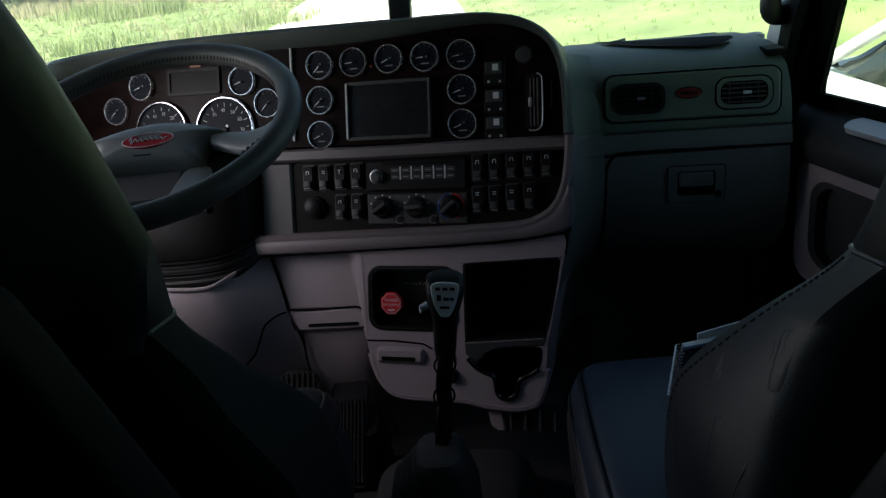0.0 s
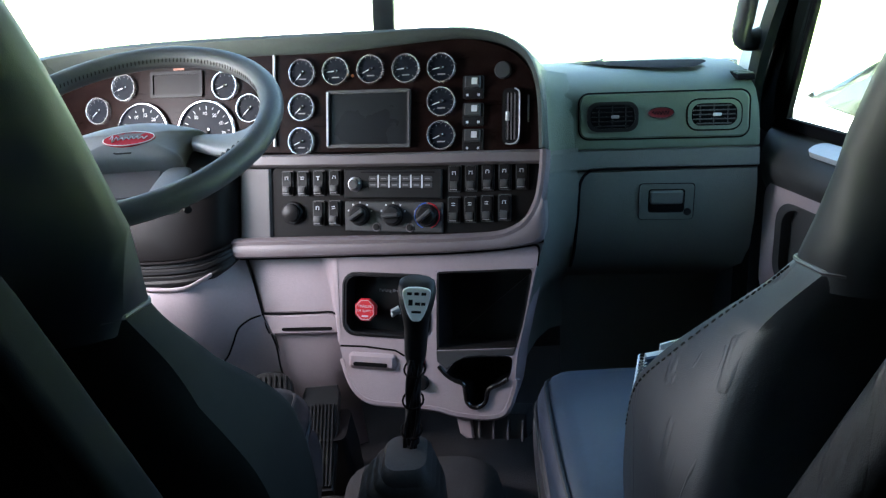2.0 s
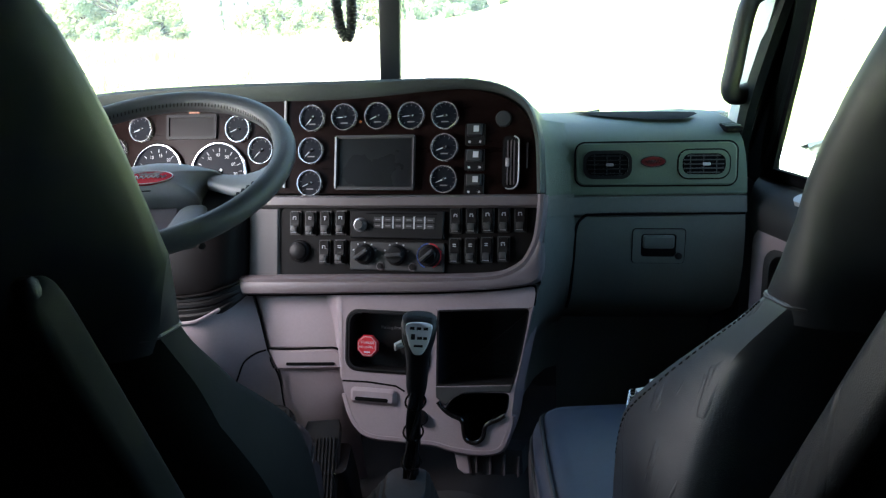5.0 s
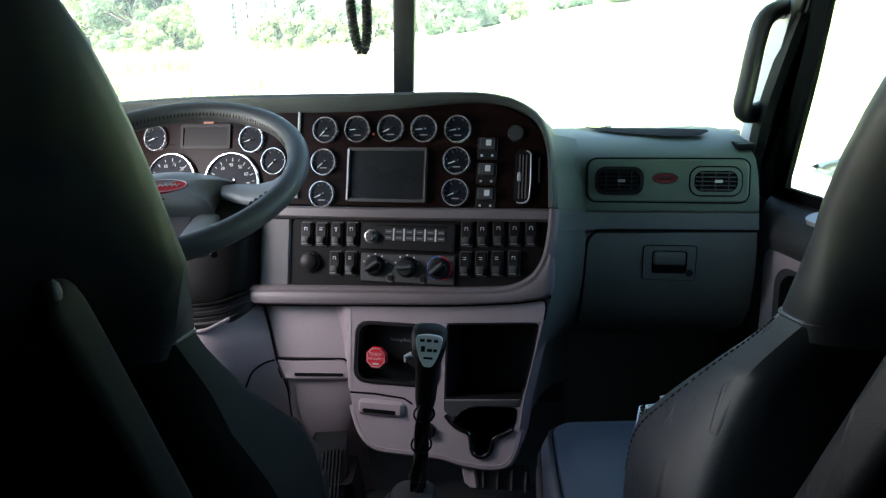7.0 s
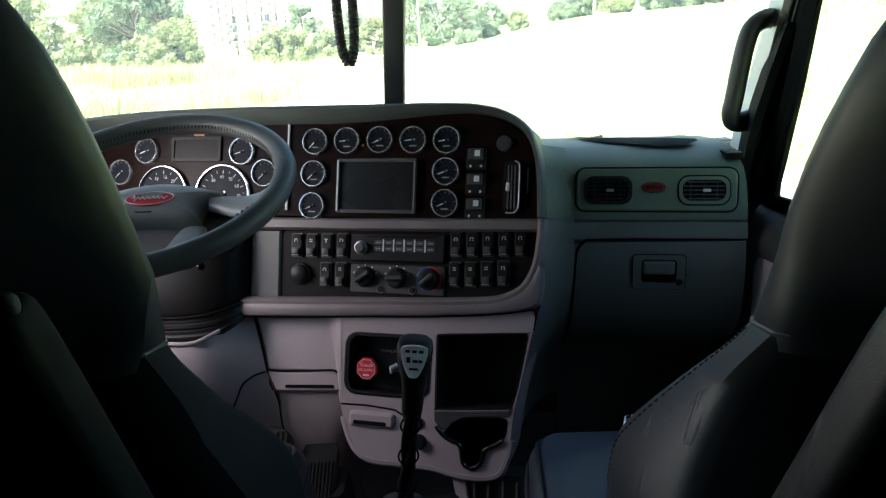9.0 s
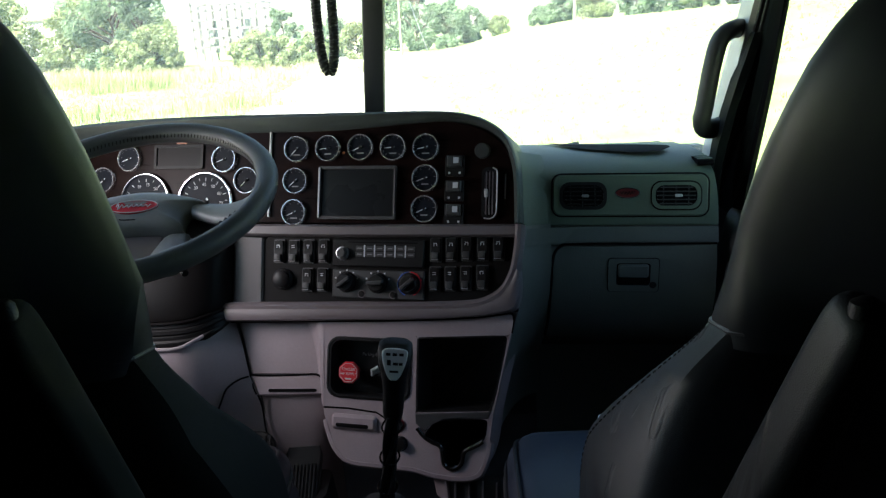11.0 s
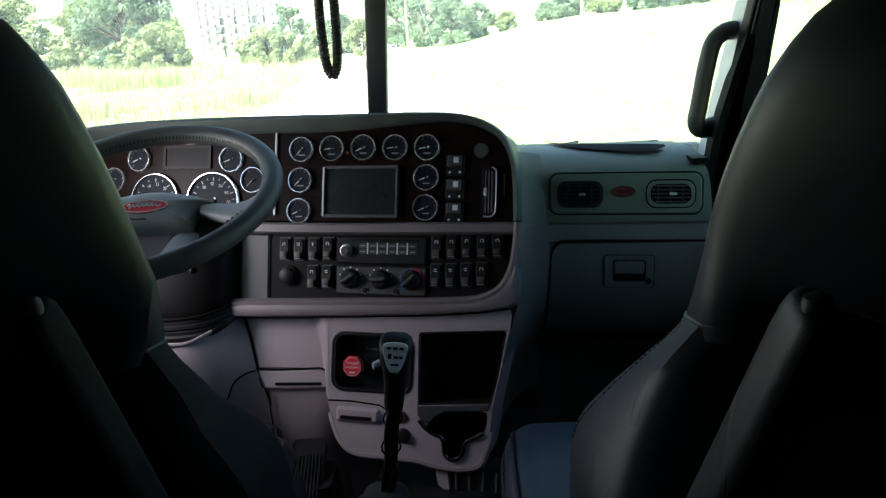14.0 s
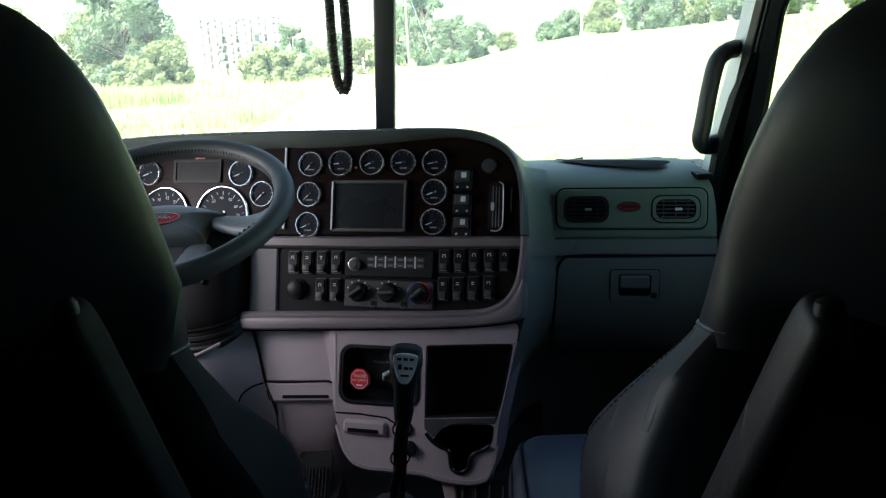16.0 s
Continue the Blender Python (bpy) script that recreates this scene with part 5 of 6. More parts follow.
# ---- seats ----
def seat(cx, name, label, sign, cushion_mat, wide, cushion_hw, arm, rise=1.0, forward=0.028, ramp=0.10):
    """A high-backed seat; sign is +1 when its inner side faces the driver. wide: extra half-width of the (upper, lower) backrest."""
    s = thing(name, (cx, 0.85, FLOOR), label, "seat", "cab seats")

    def section(yf, z, hw, th, tilt=0.45, n=40, e=0.58, taper=1.0):
        ring = []
        # the padded flank is deeper towards the cushion
        deep = taper * (0.080 + 0.105 * smooth((1.03 - z) / 0.28)) + (1 - taper) * 0.30 * th
        if sign > 0:
            deep += 0.085 * taper * smooth((1.01 - z) / 0.22)
        hw += wide[1] + (wide[0] - wide[1]) * min(1, max(0, (z - 0.94) / 0.17))
        for i in range(n):
            a = 2 * math.pi * i / n
            x = math.copysign(abs(math.cos(a)) ** e, math.cos(a)) * hw
            q = abs(math.sin(a))
            if math.sin(a) >= 0:
                y = q ** max(0.15, (e + 0.1) * 0.30 * th / deep) * deep
            else:
                # the back shell turns inward behind the padded flank
                y = -q ** (e + 0.1) * th * (0.30 * (1 - taper) * (1 + 0.9 * q ** 3) + 0.24 * taper)
                x *= 1.0 - 0.5 * taper * q ** 1.45
            # wings of the backrest stand a little forward of its middle
            y += 0.018 * (abs(x) / hw) ** 3
            ring.append(Vector((cx + x, yf - deep + y, z + 0.135 * th * (1 - taper + taper * (0.15 + 0.85 * smooth((1.03 - z) / 0.2))) + (y - deep) * ((0.10 - 0.30 * smooth((z - 0.90) / 0.14)) * taper + tilt * (1 - taper)))))
        return ring

    rows_ = ((0.82, 0.58, 0.19, 0.10), (0.855, 0.62, 0.215, 0.15), (0.862, 0.70, 0.226, 0.17), (0.835, 0.79, 0.229, 0.17), (0.798, 0.85, 0.226, 0.165), (0.752, 0.91, 0.209, 0.16), (0.703, 0.97, 0.183, 0.15), (0.663, 1.012, 0.167, 0.145), (0.641, 1.036, 0.160, 0.14), (0.637, 1.043, 0.157, 0.136))
    fine = [(a.x, a.y, a.z, b.x) for a, b in zip(spline([(r[0], r[1], r[2]) for r in rows_], 4), spline([(r[3], r[1], 0.0) for r in rows_], 4))]
    # the driver's backrest gets the copy darkened for its shade
    part("backrest", loft([section(*r) for r in fine]), PERF if sign > 0 else SHADEVINYL, s, "black vinyl lower backrest")
    upper = []
    for yf, z, hw, th in ((0.634, 1.030, 0.154, 0.132), (0.634, 1.046, 0.1585, 0.139), (0.620, 1.072, 0.158, 0.139), (0.605, 1.10, 0.157, 0.14), (0.590, 1.13, 0.155, 0.14), (0.575, 1.16, 0.152, 0.14), (0.560, 1.186, 0.149, 0.138), (0.545, 1.21, 0.145, 0.135), (0.533, 1.232, 0.139, 0.13), (0.522, 1.25, 0.131, 0.125), (0.512, 1.267, 0.120, 0.118), (0.503, 1.28, 0.106, 0.11), (0.493, 1.297, 0.072, 0.085), (0.488, 1.305, 0.03, 0.045)):
        up, b = max(0, z - 1.046), smooth((z - 1.046) / 0.09)
        upper.append(section(yf + forward * smooth((z - 1.05) / ramp) - 0.35 * (rise - 1) * up, z + (rise - 1) * up, hw, th * (1 + 0.45 * b), e=0.58 + 0.37 * b, taper=1 - b))
    part("headrest", loft(upper), LEATHER, s, "black vinyl upper backrest and headrest")
    # paler vinyl on the seam paints the light its edge catches
    part("lit_piping", tube(section(0.637, 1.042, 0.158, 0.1385), 0.0019, 6, True), FLANK, s, "raised backrest seam, coloured paler for the light it catches")
    # stitches along the inner front edge of the lower backrest
    bm = bmesh.new()
    ln = spline([section(*r)[2 if sign < 0 else 18].lerp(section(*r)[1 if sign < 0 else 19], 0.8) - Vector((sign * (0.0004 if sign > 0 else 0.0), 0.0, 0.0)) for r in rows_[3:9]], 14)
    for i in range(0, len(ln) - 1, 2):
        tube([ln[i], ln[i].lerp(ln[i + 1], 0.9)], 0.0010, 5, into=bm)
    if sign > 0:
        part("stitching", bm, BLACKTHREAD, s, "black stitched edge")
    else:
        bm.free()
    # cushion
    cu = []
    d = cushion_hw - 0.29
    for y, top, bot, hw in ((0.66, 0.64, 0.50, 0.24), (0.68, 0.675, 0.485, 0.27), (0.75, 0.690, 0.48, 0.285), (0.90, 0.695, 0.48, 0.29), (1.02, 0.697, 0.485, 0.29), (1.09, 0.690, 0.50, 0.287), (1.13, 0.672, 0.52, 0.28), (1.155, 0.640, 0.55, 0.262), (1.160, 0.610, 0.58, 0.24)):
        cu.append([Vector((cx + a, y, (top + bot) / 2 + b)) for a, b in rr(0, 0, 2 * (hw + d), top - bot, 0.045, 6)])
    c = part("cushion", loft(cu), cushion_mat, s, "padded seat cushion")
    for dz in (0.045, -0.03):
        part("welt", tube(spline([(cx - sign * (0.287 + d), 0.72, 0.585 + dz), (cx - sign * (0.2915 + d), 0.90, 0.588 + dz), (cx - sign * (0.2915 + d), 1.03, 0.59 + dz), (cx - sign * (0.285 + d), 1.11, 0.588 + dz), (cx - sign * (0.262 + d), 1.152, 0.59 + dz * 0.6)], 6), 0.0035, 6), LEATHER, c, "raised welt")
    part("top_seam", tube(spline([(cx - sign * (0.270 + d), 0.74, 0.677), (cx - sign * (0.278 + d), 0.90, 0.685), (cx - sign * (0.278 + d), 1.02, 0.687), (cx - sign * (0.273 + d), 1.09, 0.679), (cx - sign * (0.25 + d), 1.135, 0.655)], 6), 0.0028, 6), LEATHER, c, "black stitched edge seam")
    part("cushion_side", plate([(p.x, p.y) for p in spline([(0.70, 0.50, 0), (0.85, 0.497, 0), (1.0, 0.505, 0), (1.085, 0.528, 0), (1.112, 0.575, 0), (1.085, 0.630, 0), (1.0, 0.640, 0), (0.85, 0.638, 0), (0.70, 0.632, 0)], 3, True)], 0.0, 0.006, Matrix(((0, 0, -sign, cx - sign * (0.2875 + d)), (1, 0, 0, 0), (0, 1, 0, 0), (0, 0, 0, 1))), bevel=0.004), FLANK, c, "grey vinyl side of the cushion")
    part("side_panel", box((cx, 0.90, 0.475), (2 * cushion_hw - 0.06, 0.44, 0.06), bevel=0.02), BLACK, s)
    part("pedestal", loft([[Vector((cx + a, 0.88 + b, z)) for a, b in rr(0, 0, w, l, 0.04)] for z, w, l in ((FLOOR, 0.36, 0.44), (0.36, 0.34, 0.42), (0.45, 0.38, 0.40))]), BLACK, s)
    # folded-up armrest on the inner flank
    ar = []
    inner_x = cx - sign * (0.158 + wide[0])
    for u, f in ((0.0, 0.9), (0.02, 1.0), (0.2, 1.02), (0.4, 1.02), (0.6, 1.0), (0.78, 0.99), (0.90, 0.97), (0.95, 0.93), (0.975, 0.86), (0.99, 0.74), (0.998, 0.55), (1.0, 0.3)):
        w = 0.031 * arm[2] * (1 - 0.12 * u) * f
        dp = 0.085 * arm[2] * f
        y, z, o = arm[0] - 0.109 * u, arm[3] + 0.31 * u, arm[1] + arm[4] * u
        ar.append([Vector((inner_x + sign * o + a, y - 0.02 + b, z + b * 0.5)) for a, b in rr(0, 0, 2 * w, dp, 0.024 * arm[2] * f)])
    # the driver's armrest has its shade in the colour too
    part("armrest", loft(ar), PAD if sign > 0 else SHADEVINYL, s, "black vinyl armrest folded up beside the backrest")
    tip = ar[-1][0].lerp(ar[-1][len(ar[-1]) // 2], 0.5)
    part("pivot_cap", revolve([(0.010 * arm[2] / 0.5, -0.004), (0.0085 * arm[2] / 0.5, 0.004), (0.004, 0.007), (0.0004, 0.0075)], T(tip), n=16), BLACK, s, "black cap at the armrest's end")
    return s


seat(0.470, "passenger_seat", "black vinyl high-backed passenger seat with a navy cushion", 1, BLUE, (0.003, 0.008), 0.301, (0.5965, -0.020, 0.52, 0.802, 0.0555))
seat(-0.345, "driver_seat", "black vinyl high-backed driver's seat", -1, LEATHER, (0.087, 0.034), 0.192, (0.5875, 0.009, 0.40, 0.8270, 0.0246), 1.12, 0.034, 0.24)

# ---- notebook on the passenger seat ----
nb = thing("notebook", (0.335, 1.0, 0.69), "spiral notebook with loose papers leaning on the passenger seat", "notebook")
NM = basis((0.362, 1.0, 0.728), (0.97, 0.2, 0.0), (0.08, -0.25, 0.95))
part("cover", box((0, 0, 0), (0.14, 0.10, 0.004), NM), NAVYCARD, nb, "dark blue printed cover")
part("pages", box((0.001, 0, -0.006), (0.136, 0.098, 0.008), NM), PAPER, nb)
part("loose_sheet", box((0.02, 0.012, -0.013), (0.12, 0.10, 0.002), NM @ Matrix.Rotation(0.12, 4, "Z")), PAPER, nb)
part("spiral", tube([NM @ Vector((-0.072 + 0.005 * math.cos(i * 0.7), -0.048 + 0.096 * i / 160, -0.004 + 0.007 * math.sin(i * 0.7))) for i in range(161)], 0.0009, 5), STEEL, nb, "wire spiral")

# ---- grab handle, cord, wipers ----
gh = thing("grab_handle", (0.63, 1.56, 1.15), "dark rubber grab handle on the windscreen pillar", "handle")
part("bar", tube(spline([(0.672, 1.60, 1.246), (0.640, 1.56, 1.246), (0.613, 1.545, 1.228), (0.599, 1.54, 1.18), (0.588, 1.54, 1.11), (0.584, 1.542, 1.084), (0.591, 1.55, 1.067), (0.616, 1.57, 1.063), (0.644, 1.60, 1.064)], 6), 0.0195, 14, flat=0.85), DARK, gh)
cord = thing("coiled_cord", (-0.10, 1.42, 1.75), "black coiled microphone cord hanging in a loop from the header", "cord")
mid = spline([(-0.086, 1.42, 1.76), (-0.088, 1.42, 1.60), (-0.086, 1.42, 1.42), (-0.086, 1.42, 1.30), (-0.089, 1.42, 1.24), (-0.0985, 1.42, 1.214), (-0.109, 1.42, 1.235), (-0.1125, 1.42, 1.30), (-0.1115, 1.42, 1.36), (-0.111, 1.42, 1.40)], 40)
length = [0.0]
for a, b in zip(mid, mid[1:]):
    length.append(length[-1] + (b - a).length)
pts = []
for i in range(len(mid)):
    t = (mid[min(i + 1, len(mid) - 1)] - mid[max(i - 1, 0)]).normalized()
    pts.append((mid[i], t))
coil = []
N = 2600
j = 0
for i in range(N):
    L = length[-1] * i / (N - 1)
    while j < len(length) - 2 and length[j + 1] < L:
        j += 1
    f = (L - length[j]) / max(1e-6, length[j + 1] - length[j])
    c, t = pts[j][0].lerp(pts[j + 1][0], f), pts[j][1].lerp(pts[j + 1][1], f).normalized()
    s = Vector((0, 1, 0))
    n = t.cross(s).normalized()
    a = 2 * math.pi * L / 0.0054
    coil.append(c + (s * math.cos(a) + n * math.sin(a)) * 0.0058 + Vector((0.007, 0, 0)))
part("coil", tube(coil, 0.0034, 6), DARK, cord)
part("lead", tube(spline([(-0.104, 1.42, 1.40), (-0.111, 1.42, 1.44), (-0.121, 1.43, 1.55), (-0.12, 1.44, 1.76)], 8), 0.0022, 6), BLACK, cord)
for x0, x1 in ((0.22, 0.60), (-0.70, -0.25)):
    wp = thing("windscreen_wiper", (x0, 1.93, 1.0), "black windscreen wiper outside the glass", "wiper")
    part("blade", box(((x0 + x1) / 2, 1.90, 0.990), (x1 - x0, 0.010, 0.007), bevel=0.002), BLACK, wp)
    part("arm", tube([(x0 - 0.03, 1.95, 0.96), ((x0 + x1) / 2, 1.91, 0.998)], 0.004, 6), BLACK, wp)

# ---- outdoors ----
GROUND = -1.0


def ground(x, y):
    h = GROUND + 2.6 * smooth((x - 1.0 + 0.05 * y) / 19.0) * smooth((y + 5) / 40)
    h += 1.2 * smooth((x - 14) / 30) * smooth(y / 40)
    h += 0.6 * smooth((-x - 10) / 25) * smooth((y - 10) / 40)
    return h


def span(lo, hi, n):
    """Positions that are close together near 0 and wide apart far off."""
    out = []
    for i in range(n + 1):
        s = -1 + 2 * i / n
        v = math.copysign(abs(s) ** 2.6, s)
        out.append((hi if v > 0 else lo) * abs(v))
    return out


xs = [v + 1e-4 * i for i, v in enumerate(span(-900, 900, 90))]
ys = [v + 1e-4 * i for i, v in enumerate(span(-600, 1500, 100))]
bm = bmesh.new()
grid = [[bm.verts.new((x, y, ground(x, y))) for x in xs] for y in ys]
for a, b in zip(grid, grid[1:]):
    for i in range(len(xs) - 1):
        bm.faces.new((a[i], a[i + 1], b[i + 1], b[i]))
structure("ground", bm, GRASS, "sunlit rough meadow", "ground")


def lane(y):
    return -1.05 - 0.096 * y


bm = bmesh.new()
prev = None
for i in range(60):
    y = -15 + 3.0 * i
    wob = 0.15 * math.sin(y * 0.7) + 0.1 * math.sin(y * 1.9)
    row = [bm.verts.new((lane(y) + o, y, max(ground(lane(y) + o, y), GROUND) + 0.03)) for o in (-3.1 + wob, -1.5, 0, 1.5, 3.15 + wob * 0.6)]
    if prev:
        for k in range(4):
            bm.faces.new((prev[k], prev[k + 1], row[k + 1], row[k]))
    prev = row
structure("drive", bm, CONCRETE, "pale gravel driveway", "road")

# grass and weeds
rng = random.Random(7)


def tufts(n, region, size, blades, droop=0.35):
    verts, faces = [], []
    for _ in range(n):
        x, y = region()
        z = ground(x, y) - 0.02
        h = size * rng.uniform(0.5, 1.3)
        for _ in range(blades):
            a = rng.uniform(0, 6.283)
            w = h * 0.022 + 0.006
            bx, by = x + rng.uniform(-1, 1) * size * 0.5, y + rng.uniform(-1, 1) * size * 0.5
            dx, dy = math.cos(a), math.sin(a)
            k = len(verts)
            l = h * rng.uniform(0.5, 1.0)
            verts += [(bx - dy * w, by + dx * w, z), (bx + dy * w, by - dx * w, z), (bx + dx * l * droop, by + dy * l * droop, z + l)]
            faces.append((k, k + 1, k + 2))
    bm_ = bmesh.new()
    me = bpy.data.meshes.new("t")
    me.from_pydata(verts, [], faces)
    bm_.from_mesh(me)
    bpy.data.meshes.remove(me)
    return bm_


def left_field():
    y = 12 + 34 * rng.random() ** 1.3
    return lane(y) - 3.2 - 26 * rng.random() ** 1.4, y


def right_field():
    y = 8 + 34 * rng.random() ** 1.4
    return lane(y) + 3.4 + 26 * rng.random() ** 1.3, y


def scatter(name, bm_, m, label, cat):
    me = bpy.data.meshes.new(name)
    bm_.to_mesh(me)
    bm_.free()
    me.materials.append(m)
    return tagged(new(name, me), label, cat, kind="stuff")


scatter("grass", tufts(5200, left_field, 0.18, 10), BLADE, "long green meadow grass beside the drive", "grass")
scatter("mown_grass", tufts(3000, right_field, 0.14, 9), BLADE, "short mown grass on the bank", "grass")
for px, py, n, h in ((-7.2, 28.0, 60, 0.55), (-9.0, 27.0, 30, 0.45), (-16.5, 43.0, 70, 0.9), (-13.0, 26.5, 50, 0.6), (-17.3, 40.0, 40, 0.7), (-21.0, 44.0, 70, 0.9)):
    def patch(px=px, py=py):
        return px + rng.gauss(0, 0.9), py + rng.gauss(0, 1.2)
    scatter("weed_patch", tufts(n, patch, h, 14), BLADE, "clump of tall green weeds in the meadow", "weeds")
scatter("meadow_edge", tufts(1500, lambda: (rng.uniform(-46, -5), rng.uniform(46, 58)), 0.75, 12), DRY, "tall rough grass along the tree line", "grass")
scatter("weeds", tufts(300, left_field, 0.5, 16), DRY, "straw-coloured weeds in the meadow", "weeds")


def leaf_mass(centres, n, leaf, r_):
    verts, faces = [], []
    for c, rad in centres:
        for _ in range(n):
            while True:
                d_ = Vector((r_.uniform(-1, 1), r_.uniform(-1, 1), r_.uniform(-1, 1)))
                if 0.15 < d_.length < 1:
                    break
            p = c + d_ * rad
            nrm = (d_ + Vector((r_.uniform(-1, 1), r_.uniform(-1, 1), r_.uniform(-0.4, 1)))).normalized()
            a = nrm.orthogonal().normalized() * leaf * r_.uniform(0.6, 1.3)
            b = nrm.cross(a).normalized() * leaf * r_.uniform(0.4, 0.8)
            k = len(verts)
            verts += [p - a, p + b, p + a, p - b]
            faces.append((k, k + 1, k + 2, k + 3))
        # dense inner foliage
        for _ in range(8):
            d_ = Vector((r_.uniform(-1, 1), r_.uniform(-1, 1), r_.uniform(-1, 1))) * 0.55
            nrm = Vector((r_.uniform(-1, 1), r_.uniform(-1, 1), r_.uniform(-1, 1))).normalized()
            a = nrm.orthogonal().normalized() * rad * 0.42
            b = nrm.cross(a).normalized() * rad * 0.36
            p = c + d_ * rad
            k = len(verts)
            verts += [p - a, p + b, p + a, p - b]
            faces.append((k, k + 1, k + 2, k + 3))
    me = bpy.data.meshes.new("crown")
    me.from_pydata(verts, [], faces)
    b_ = bmesh.new()
    b_.from_mesh(me)
    bpy.data.meshes.remove(me)
    return b_


def tree(x, y, h, spread, leafm, seed, name="tree", label="leafy green tree behind the meadow", leaf=0.12, clumps=84, per=120, bare=0.06):
    r_ = random.Random(seed)
    z = ground(x, y) - 0.1
    t = thing(name, (x, y, z), label, "tree" if name == "tree" else "bush", "trees" if name == "tree" else "bushes")
    lean = Vector((r_.uniform(-0.06, 0.06), r_.uniform(-0.06, 0.06), 0)) * h
    top = Vector((x, y, z + h * 0.8)) + lean
    trunk = spline([(x, y, z), (x + lean.x * 0.2, y, z + h * 0.3), tuple(top)], 5)
    bm_ = tube(trunk, [0.035 * h * (1 - 0.85 * i / (len(trunk) - 1)) * 0.6 for i in range(len(trunk))], 7)
    cs = []
    for i in range(clumps):
        s = r_.uniform(bare, 1.0)
        a = r_.uniform(0, 6.283)
        w = spread * (0.35 + 0.65 * math.sin(math.pi * min(1, (s - bare) / (1 - bare) * 0.85 + 0.12))) * r_.uniform(0.3, 1.0)
        c = Vector((x + lean.x * s + w * math.cos(a), y + lean.y * s + w * math.sin(a), z + h * s * 0.95))
        cs.append((c, spread * r_.uniform(0.13, 0.30)))
        if i % 3 == 0:
            b0 = Vector((x + lean.x * s * 0.5, y, z + h * max(0.15, s * 0.6)))
            tube([b0, b0.lerp(c, 0.6) + Vector((0, 0, 0.1 * h * 0.3)), c], [0.011 * h, 0.007 * h, 0.003 * h], 5, into=bm_)
    part("trunk", bm_, BARK, t)
    b_ = leaf_mass(cs, per, leaf, r_)
    b_.transform(T(-ORIGIN[t.name]))
    me = bpy.data.meshes.new("crown")
    b_.to_mesh(me)
    b_.free()
    me.materials.append(leafm)
    c = new("crown", me)
    c.parent = t
    return t


# behind the meadow on the driver's side
k = 0
for x, y, h, sp, lm in ((-34, 58, 6.2, 3.6, LEAF2), (-29, 62, 5.8, 3.0, LEAF2), (-25.2, 60, 9.5, 3.6, LEAF), (-38, 66, 7, 4, LEAF2), (-21.3, 57, 3.4, 1.9, LEAF2), (-43, 62, 8, 4.5, LEAF), (-26.5, 70, 5.0, 2.6, LEAF2), (-22.6, 59, 6.0, 2.0, LEAF), (-48, 58, 8, 5, LEAF2)):
    k += 1
    tree(x, y, h, sp, lm, k)
for x, y, h, sp, lm in ((-16.0, 62, 2.4, 1.5, LEAF2), (-14.2, 59, 3.0, 1.5, LEAF2), (-12.6, 58, 2.6, 1.4, LEAF2), (-11.0, 63, 2.7, 1.6, LEAF2), (-16.6, 80, 5.2, 2.0, LEAF), (-9.0, 75, 3.6, 2.0, LEAF2), (-12.5, 86, 4.2, 2.2, LEAF)):
    k += 1
    tree(x, y, h, sp, lm, k, "bush", "tall pale green bush at the meadow's edge", bare=0.04, clumps=46)
for x, y, h, sp, lm in ((-4.2, 96, 9, 3.4, LEAF), (-0.6, 94, 5.4, 2.6, LEAF), (2.2, 98, 4.2, 2.3, LEAF), (-8.0, 104, 8, 3.6, LEAF)):
    k += 1
    tree(x, y, h, sp, lm, k, bare=0.08, clumps=70)
for i in range(15):
    k += 1
    x = 6.5 + 3.4 * i + rng.uniform(-1, 1)
    y = 98 - 2.2 * i + rng.uniform(-3, 3)
    low = (2.2, 1.9, 2.8, 3.6, 4.6)[min(i, 4)]
    tree(x, y, low * rng.uniform(0.95, 1.15) + 0.25 * max(0, i - 3), 1.5 + 0.28 * min(i, 6), LEAF if i % 3 else LEAF2, k, label="leafy tree along the top of the bank", bare=0.08)
for i in range(10):
    k += 1
    tree(62 + 5 * i, 60 - 6.5 * i, rng.uniform(6, 9), 4.2, LEAF if i % 2 else LEAF2, k, label="leafy tree along the top of the bank", bare=0.08)

for i in range(16):
    k += 1
    x = -44 + 1.55 * i + rng.uniform(-0.6, 0.6)
    tree(x, 57 + rng.uniform(-2, 3), rng.uniform(1.3, 2.6), rng.uniform(1.0, 1.7), LEAF2 if i % 3 else LEAF, k, "bush", "low shrub in the undergrowth below the trees", bare=0.02, clumps=26, per=90)

# white process plant behind the bushes
pl = thing("process_plant", (-20, 82, ground(-20, 82)), "pale steel pipe racks and platforms far off", "plant")
z0 = ground(-20, 82)
for i in range(6):
    for j in range(2):
        part("column", box((-26.3 + 1.5 * i, 82 + 2.5 * j, z0 + 3.2), (0.16, 0.16, 6.4 - 0.5 * (i % 3))), PIPEGREY, pl)
for z in (1.6, 2.5, 3.4, 4.3, 5.2, 5.8):
    for j in range(2):
        part("beam", box((-22.5, 82 + 2.5 * j, z0 + z), (7.9, 0.16, 0.19)), PIPEGREY, pl)
for i in range(5):
    part("pipe", tube([(-26 + 1.5 * i, 83, z0 + 1), (-26 + 1.5 * i, 83, z0 + 5.6 + 0.4 * (i % 2)), (-25.3 + 1.5 * i, 83, z0 + 5.9)], 0.14, 8), PIPEGREY, pl)
for i in range(2):
    part("vessel", tube([(-25 + 3.6 * i, 84, z0 + 1.0), (-25 + 3.6 * i, 84, z0 + 4.4)], 0.55, 14), WHITESTEEL, pl)
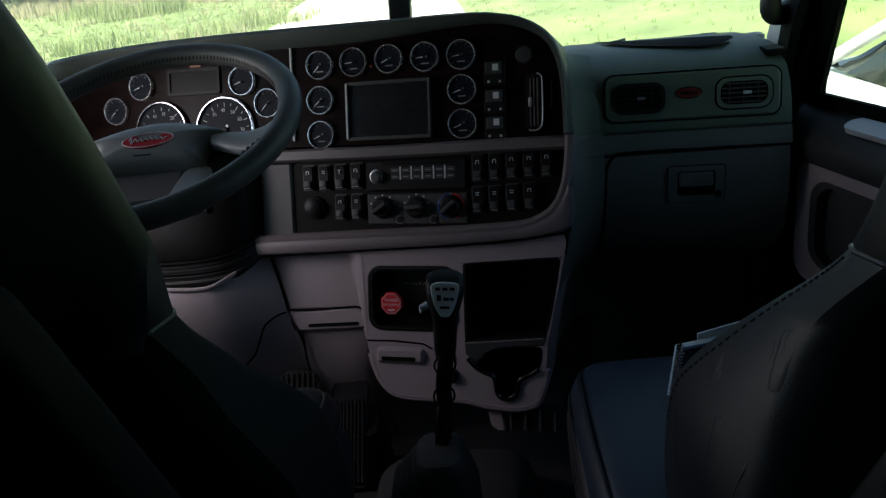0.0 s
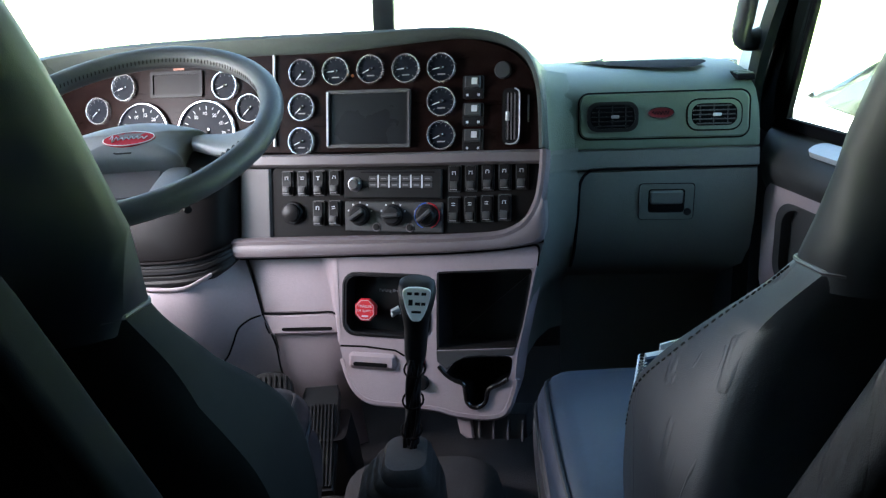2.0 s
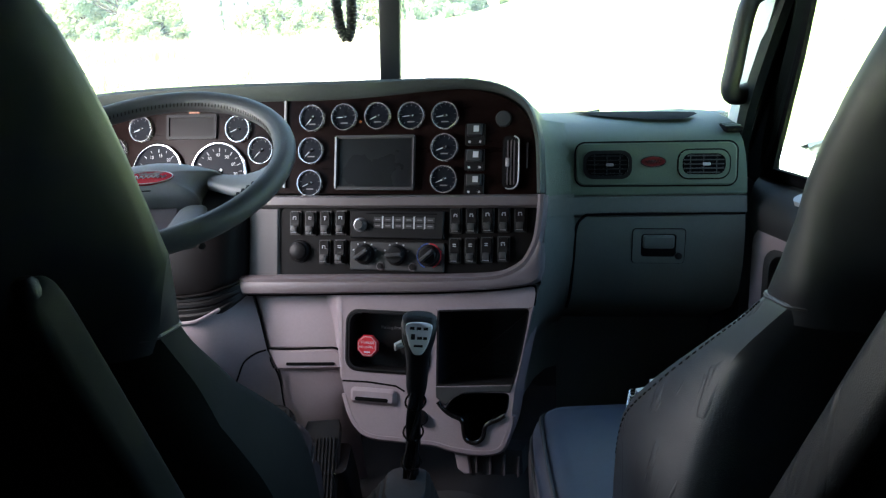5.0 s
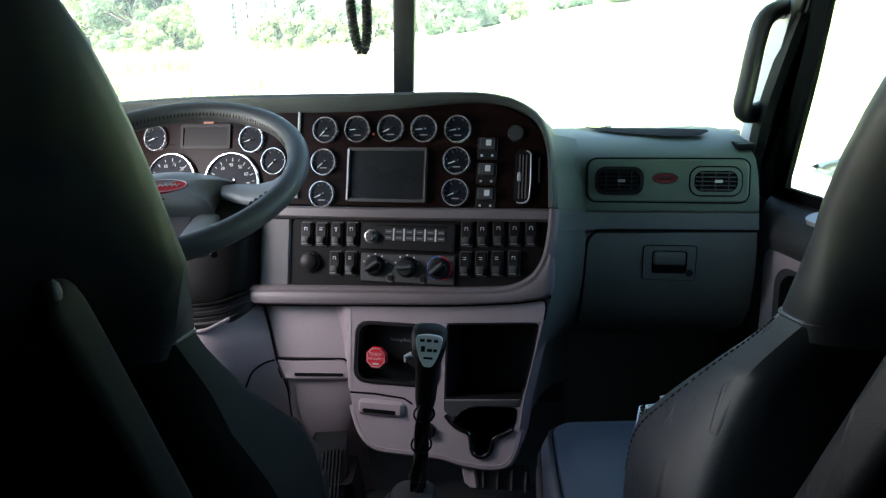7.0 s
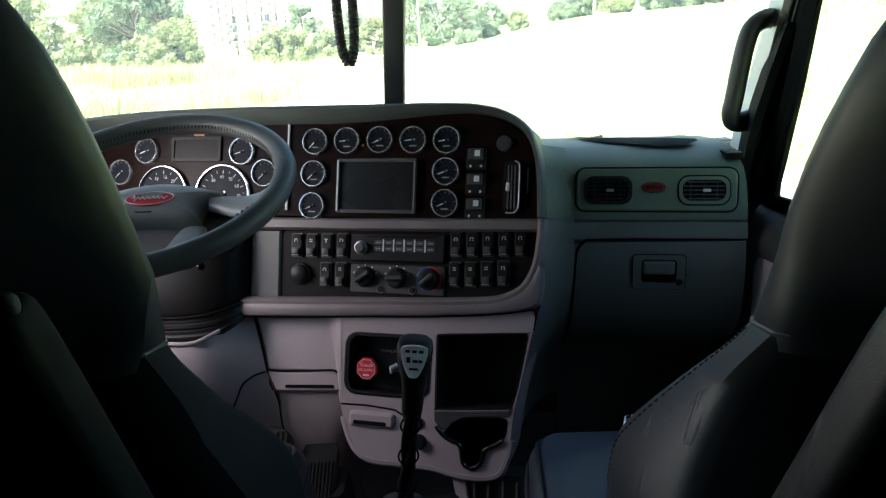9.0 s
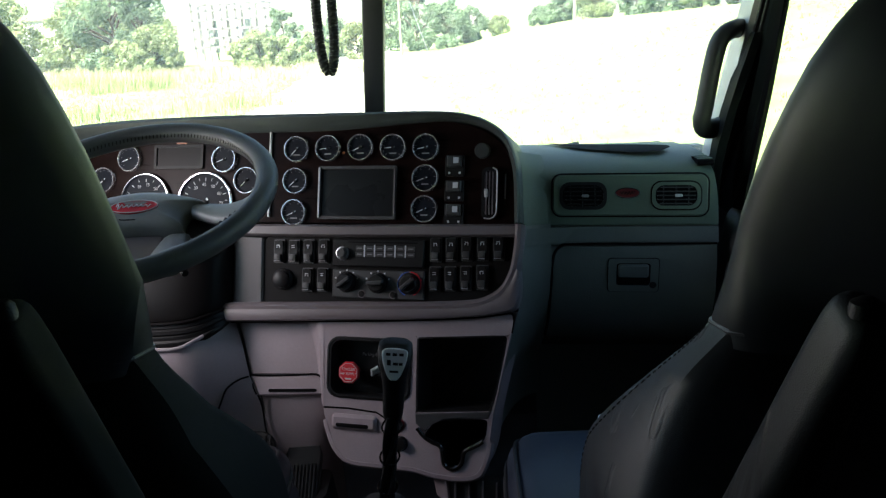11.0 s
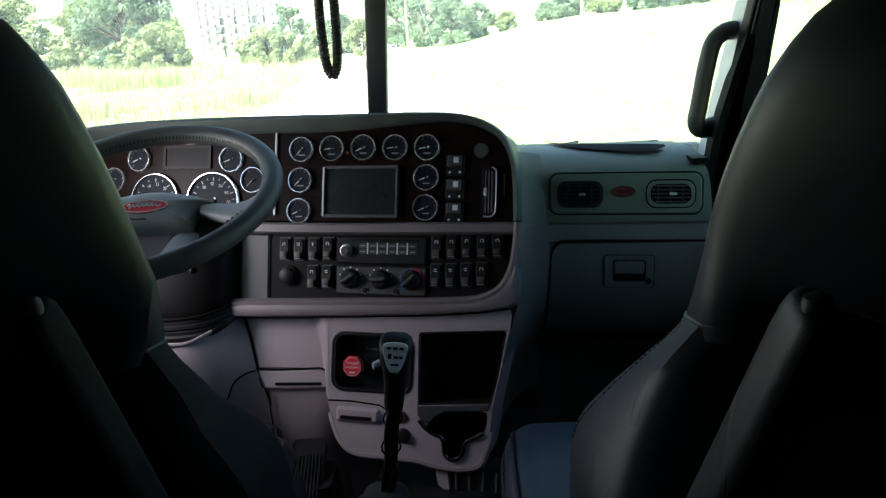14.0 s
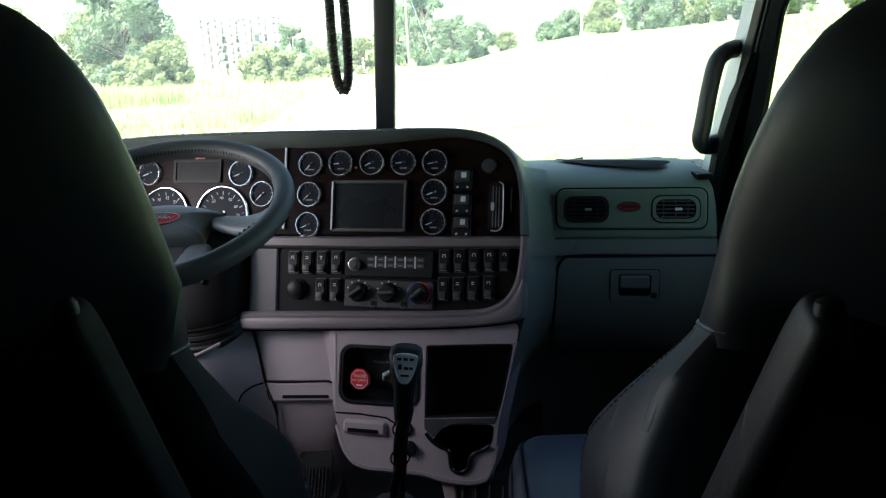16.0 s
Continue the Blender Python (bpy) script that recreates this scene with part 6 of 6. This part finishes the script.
sh = thing("white_shed", (-37.5, 74, ground(-37.5, 74)), "white building among the trees", "building")
part("wall", box((-37.0, 74, ground(-37, 74) + 2.2), (3.2, 4, 4.4)), WHITEPAINT, sh)
part("roof", box((-37.0, 74, ground(-37, 74) + 4.45), (3.5, 4.3, 0.15)), POLEWOOD, sh)


def pole(x, y, h, arm=True):
    z = ground(x, y)
    p = thing("utility_pole", (x, y, z), "weathered wooden utility pole", "pole", "utility poles")
    part("pole", tube([(x, y, z - 0.2), (x, y, z + h)], [0.15, 0.10], 8), POLEWOOD, p)
    if arm:
        part("crossarm", box((x, y, z + h - 0.8), (2.2, 0.12, 0.12)), POLEWOOD, p)
        for o in (-0.9, 0.9):
            part("insulator", revolve([(0.05, 0), (0.07, 0.06), (0.04, 0.14)], T((x + o, y, z + h - 0.74)), n=8), WHITESTEEL, p)


pole(-5.2, 82, 9.5)
pole(12.2, 80, 9.0)
gy = thing("guy_wire", (-5.2, 82, 6), "thin guy wire of the utility pole", "wire")
part("wire", tube([(-5.2, 82, 7.6), (-2.4, 81, ground(-2.4, 81))], 0.03, 5), STEEL, gy)
lp = thing("light_post", (25.0, 48, ground(25, 48)), "white light post on the bank", "pole")
part("post", tube([(25.0, 48, ground(25, 48)), (25.0, 48, 7)], 0.22, 8), WHITESTEEL, lp)

# ---- parked car beside the cab ----
car = thing("car", (3.9, 5.0, GROUND + 0.03), "white car parked beside the cab", "car")
CX = 3.55
side = [(7.6, 0.45), (7.55, 0.72), (7.2, 0.84), (6.3, 0.94), (5.5, 0.98), (3.4, 1.0), (2.6, 0.98), (2.4, 0.75), (2.45, 0.4)]
prof = [(y, GROUND + z) for y, z in side]
rows = []
for x, sq in ((CX - 0.90, 0.90), (CX - 0.86, 0.97), (CX - 0.6, 1.0), (CX, 1.02), (CX + 0.6, 1.0), (CX + 0.86, 0.97), (CX + 0.90, 0.90)):
    rows.append([Vector((x, 5.0 + (y - 5.0) * (0.97 + 0.03 * sq), GROUND + 0.35 + (z - GROUND - 0.35) * sq)) for y, z in prof])
part("body", loft(rows), WHITEPAINT, car, "white painted body")
rows = []
for x, sq in ((CX - 0.80, 0.0), (CX - 0.62, 1.0), (CX, 1.06), (CX + 0.62, 1.0), (CX + 0.80, 0.0)):
    rows.append([Vector((x, y, GROUND + 0.97 + z * sq)) for y, z, _ in spline([(6.35, 0.0, 0), (5.4, 0.42, 0), (4.9, 0.49, 0), (3.9, 0.48, 0), (3.2, 0.30, 0), (2.7, 0.0, 0)], 4)])
part("glasshouse", loft(rows), TINT, car, "dark tinted glass")
for sx in (-1, 1):
    part("roof_rail", tube(spline([(CX + sx * 0.80, 6.40, GROUND + 0.97), (CX + sx * 0.66, 5.5, GROUND + 1.41), (CX + sx * 0.63, 4.9, GROUND + 1.47), (CX + sx * 0.63, 3.9, GROUND + 1.46), (CX + sx * 0.78, 2.7, GROUND + 0.99)], 5), 0.05, 8), WHITEPAINT, car, "white roof pillar")
    for y in (6.6, 3.3):
        wl = part("wheel", revolve([(0.20, -0.09), (0.31, -0.09), (0.33, -0.05), (0.33, 0.05), (0.31, 0.09), (0.20, 0.09)], T((CX + sx * 0.84, y, GROUND + 0.36)) @ Matrix.Rotation(math.pi / 2, 4, "Y")), TYRE, car, "black tyre")
        part("hubcap", revolve([(0.0005, 0.0), (0.19, 0.0), (0.20, -0.05)], T((CX + sx * 0.93, y, GROUND + 0.36)) @ Matrix.Rotation(math.pi / 2, 4, "Y"), cap=False), FOIL, wl)
part("roof", loft([[Vector((x, y, GROUND + 0.99 + z)) for y, z in ((5.35, 0.44), (4.9, 0.505), (3.9, 0.50), (3.3, 0.35))] for x in (CX - 0.62, CX, CX + 0.62)], closed=False), WHITEPAINT, car)
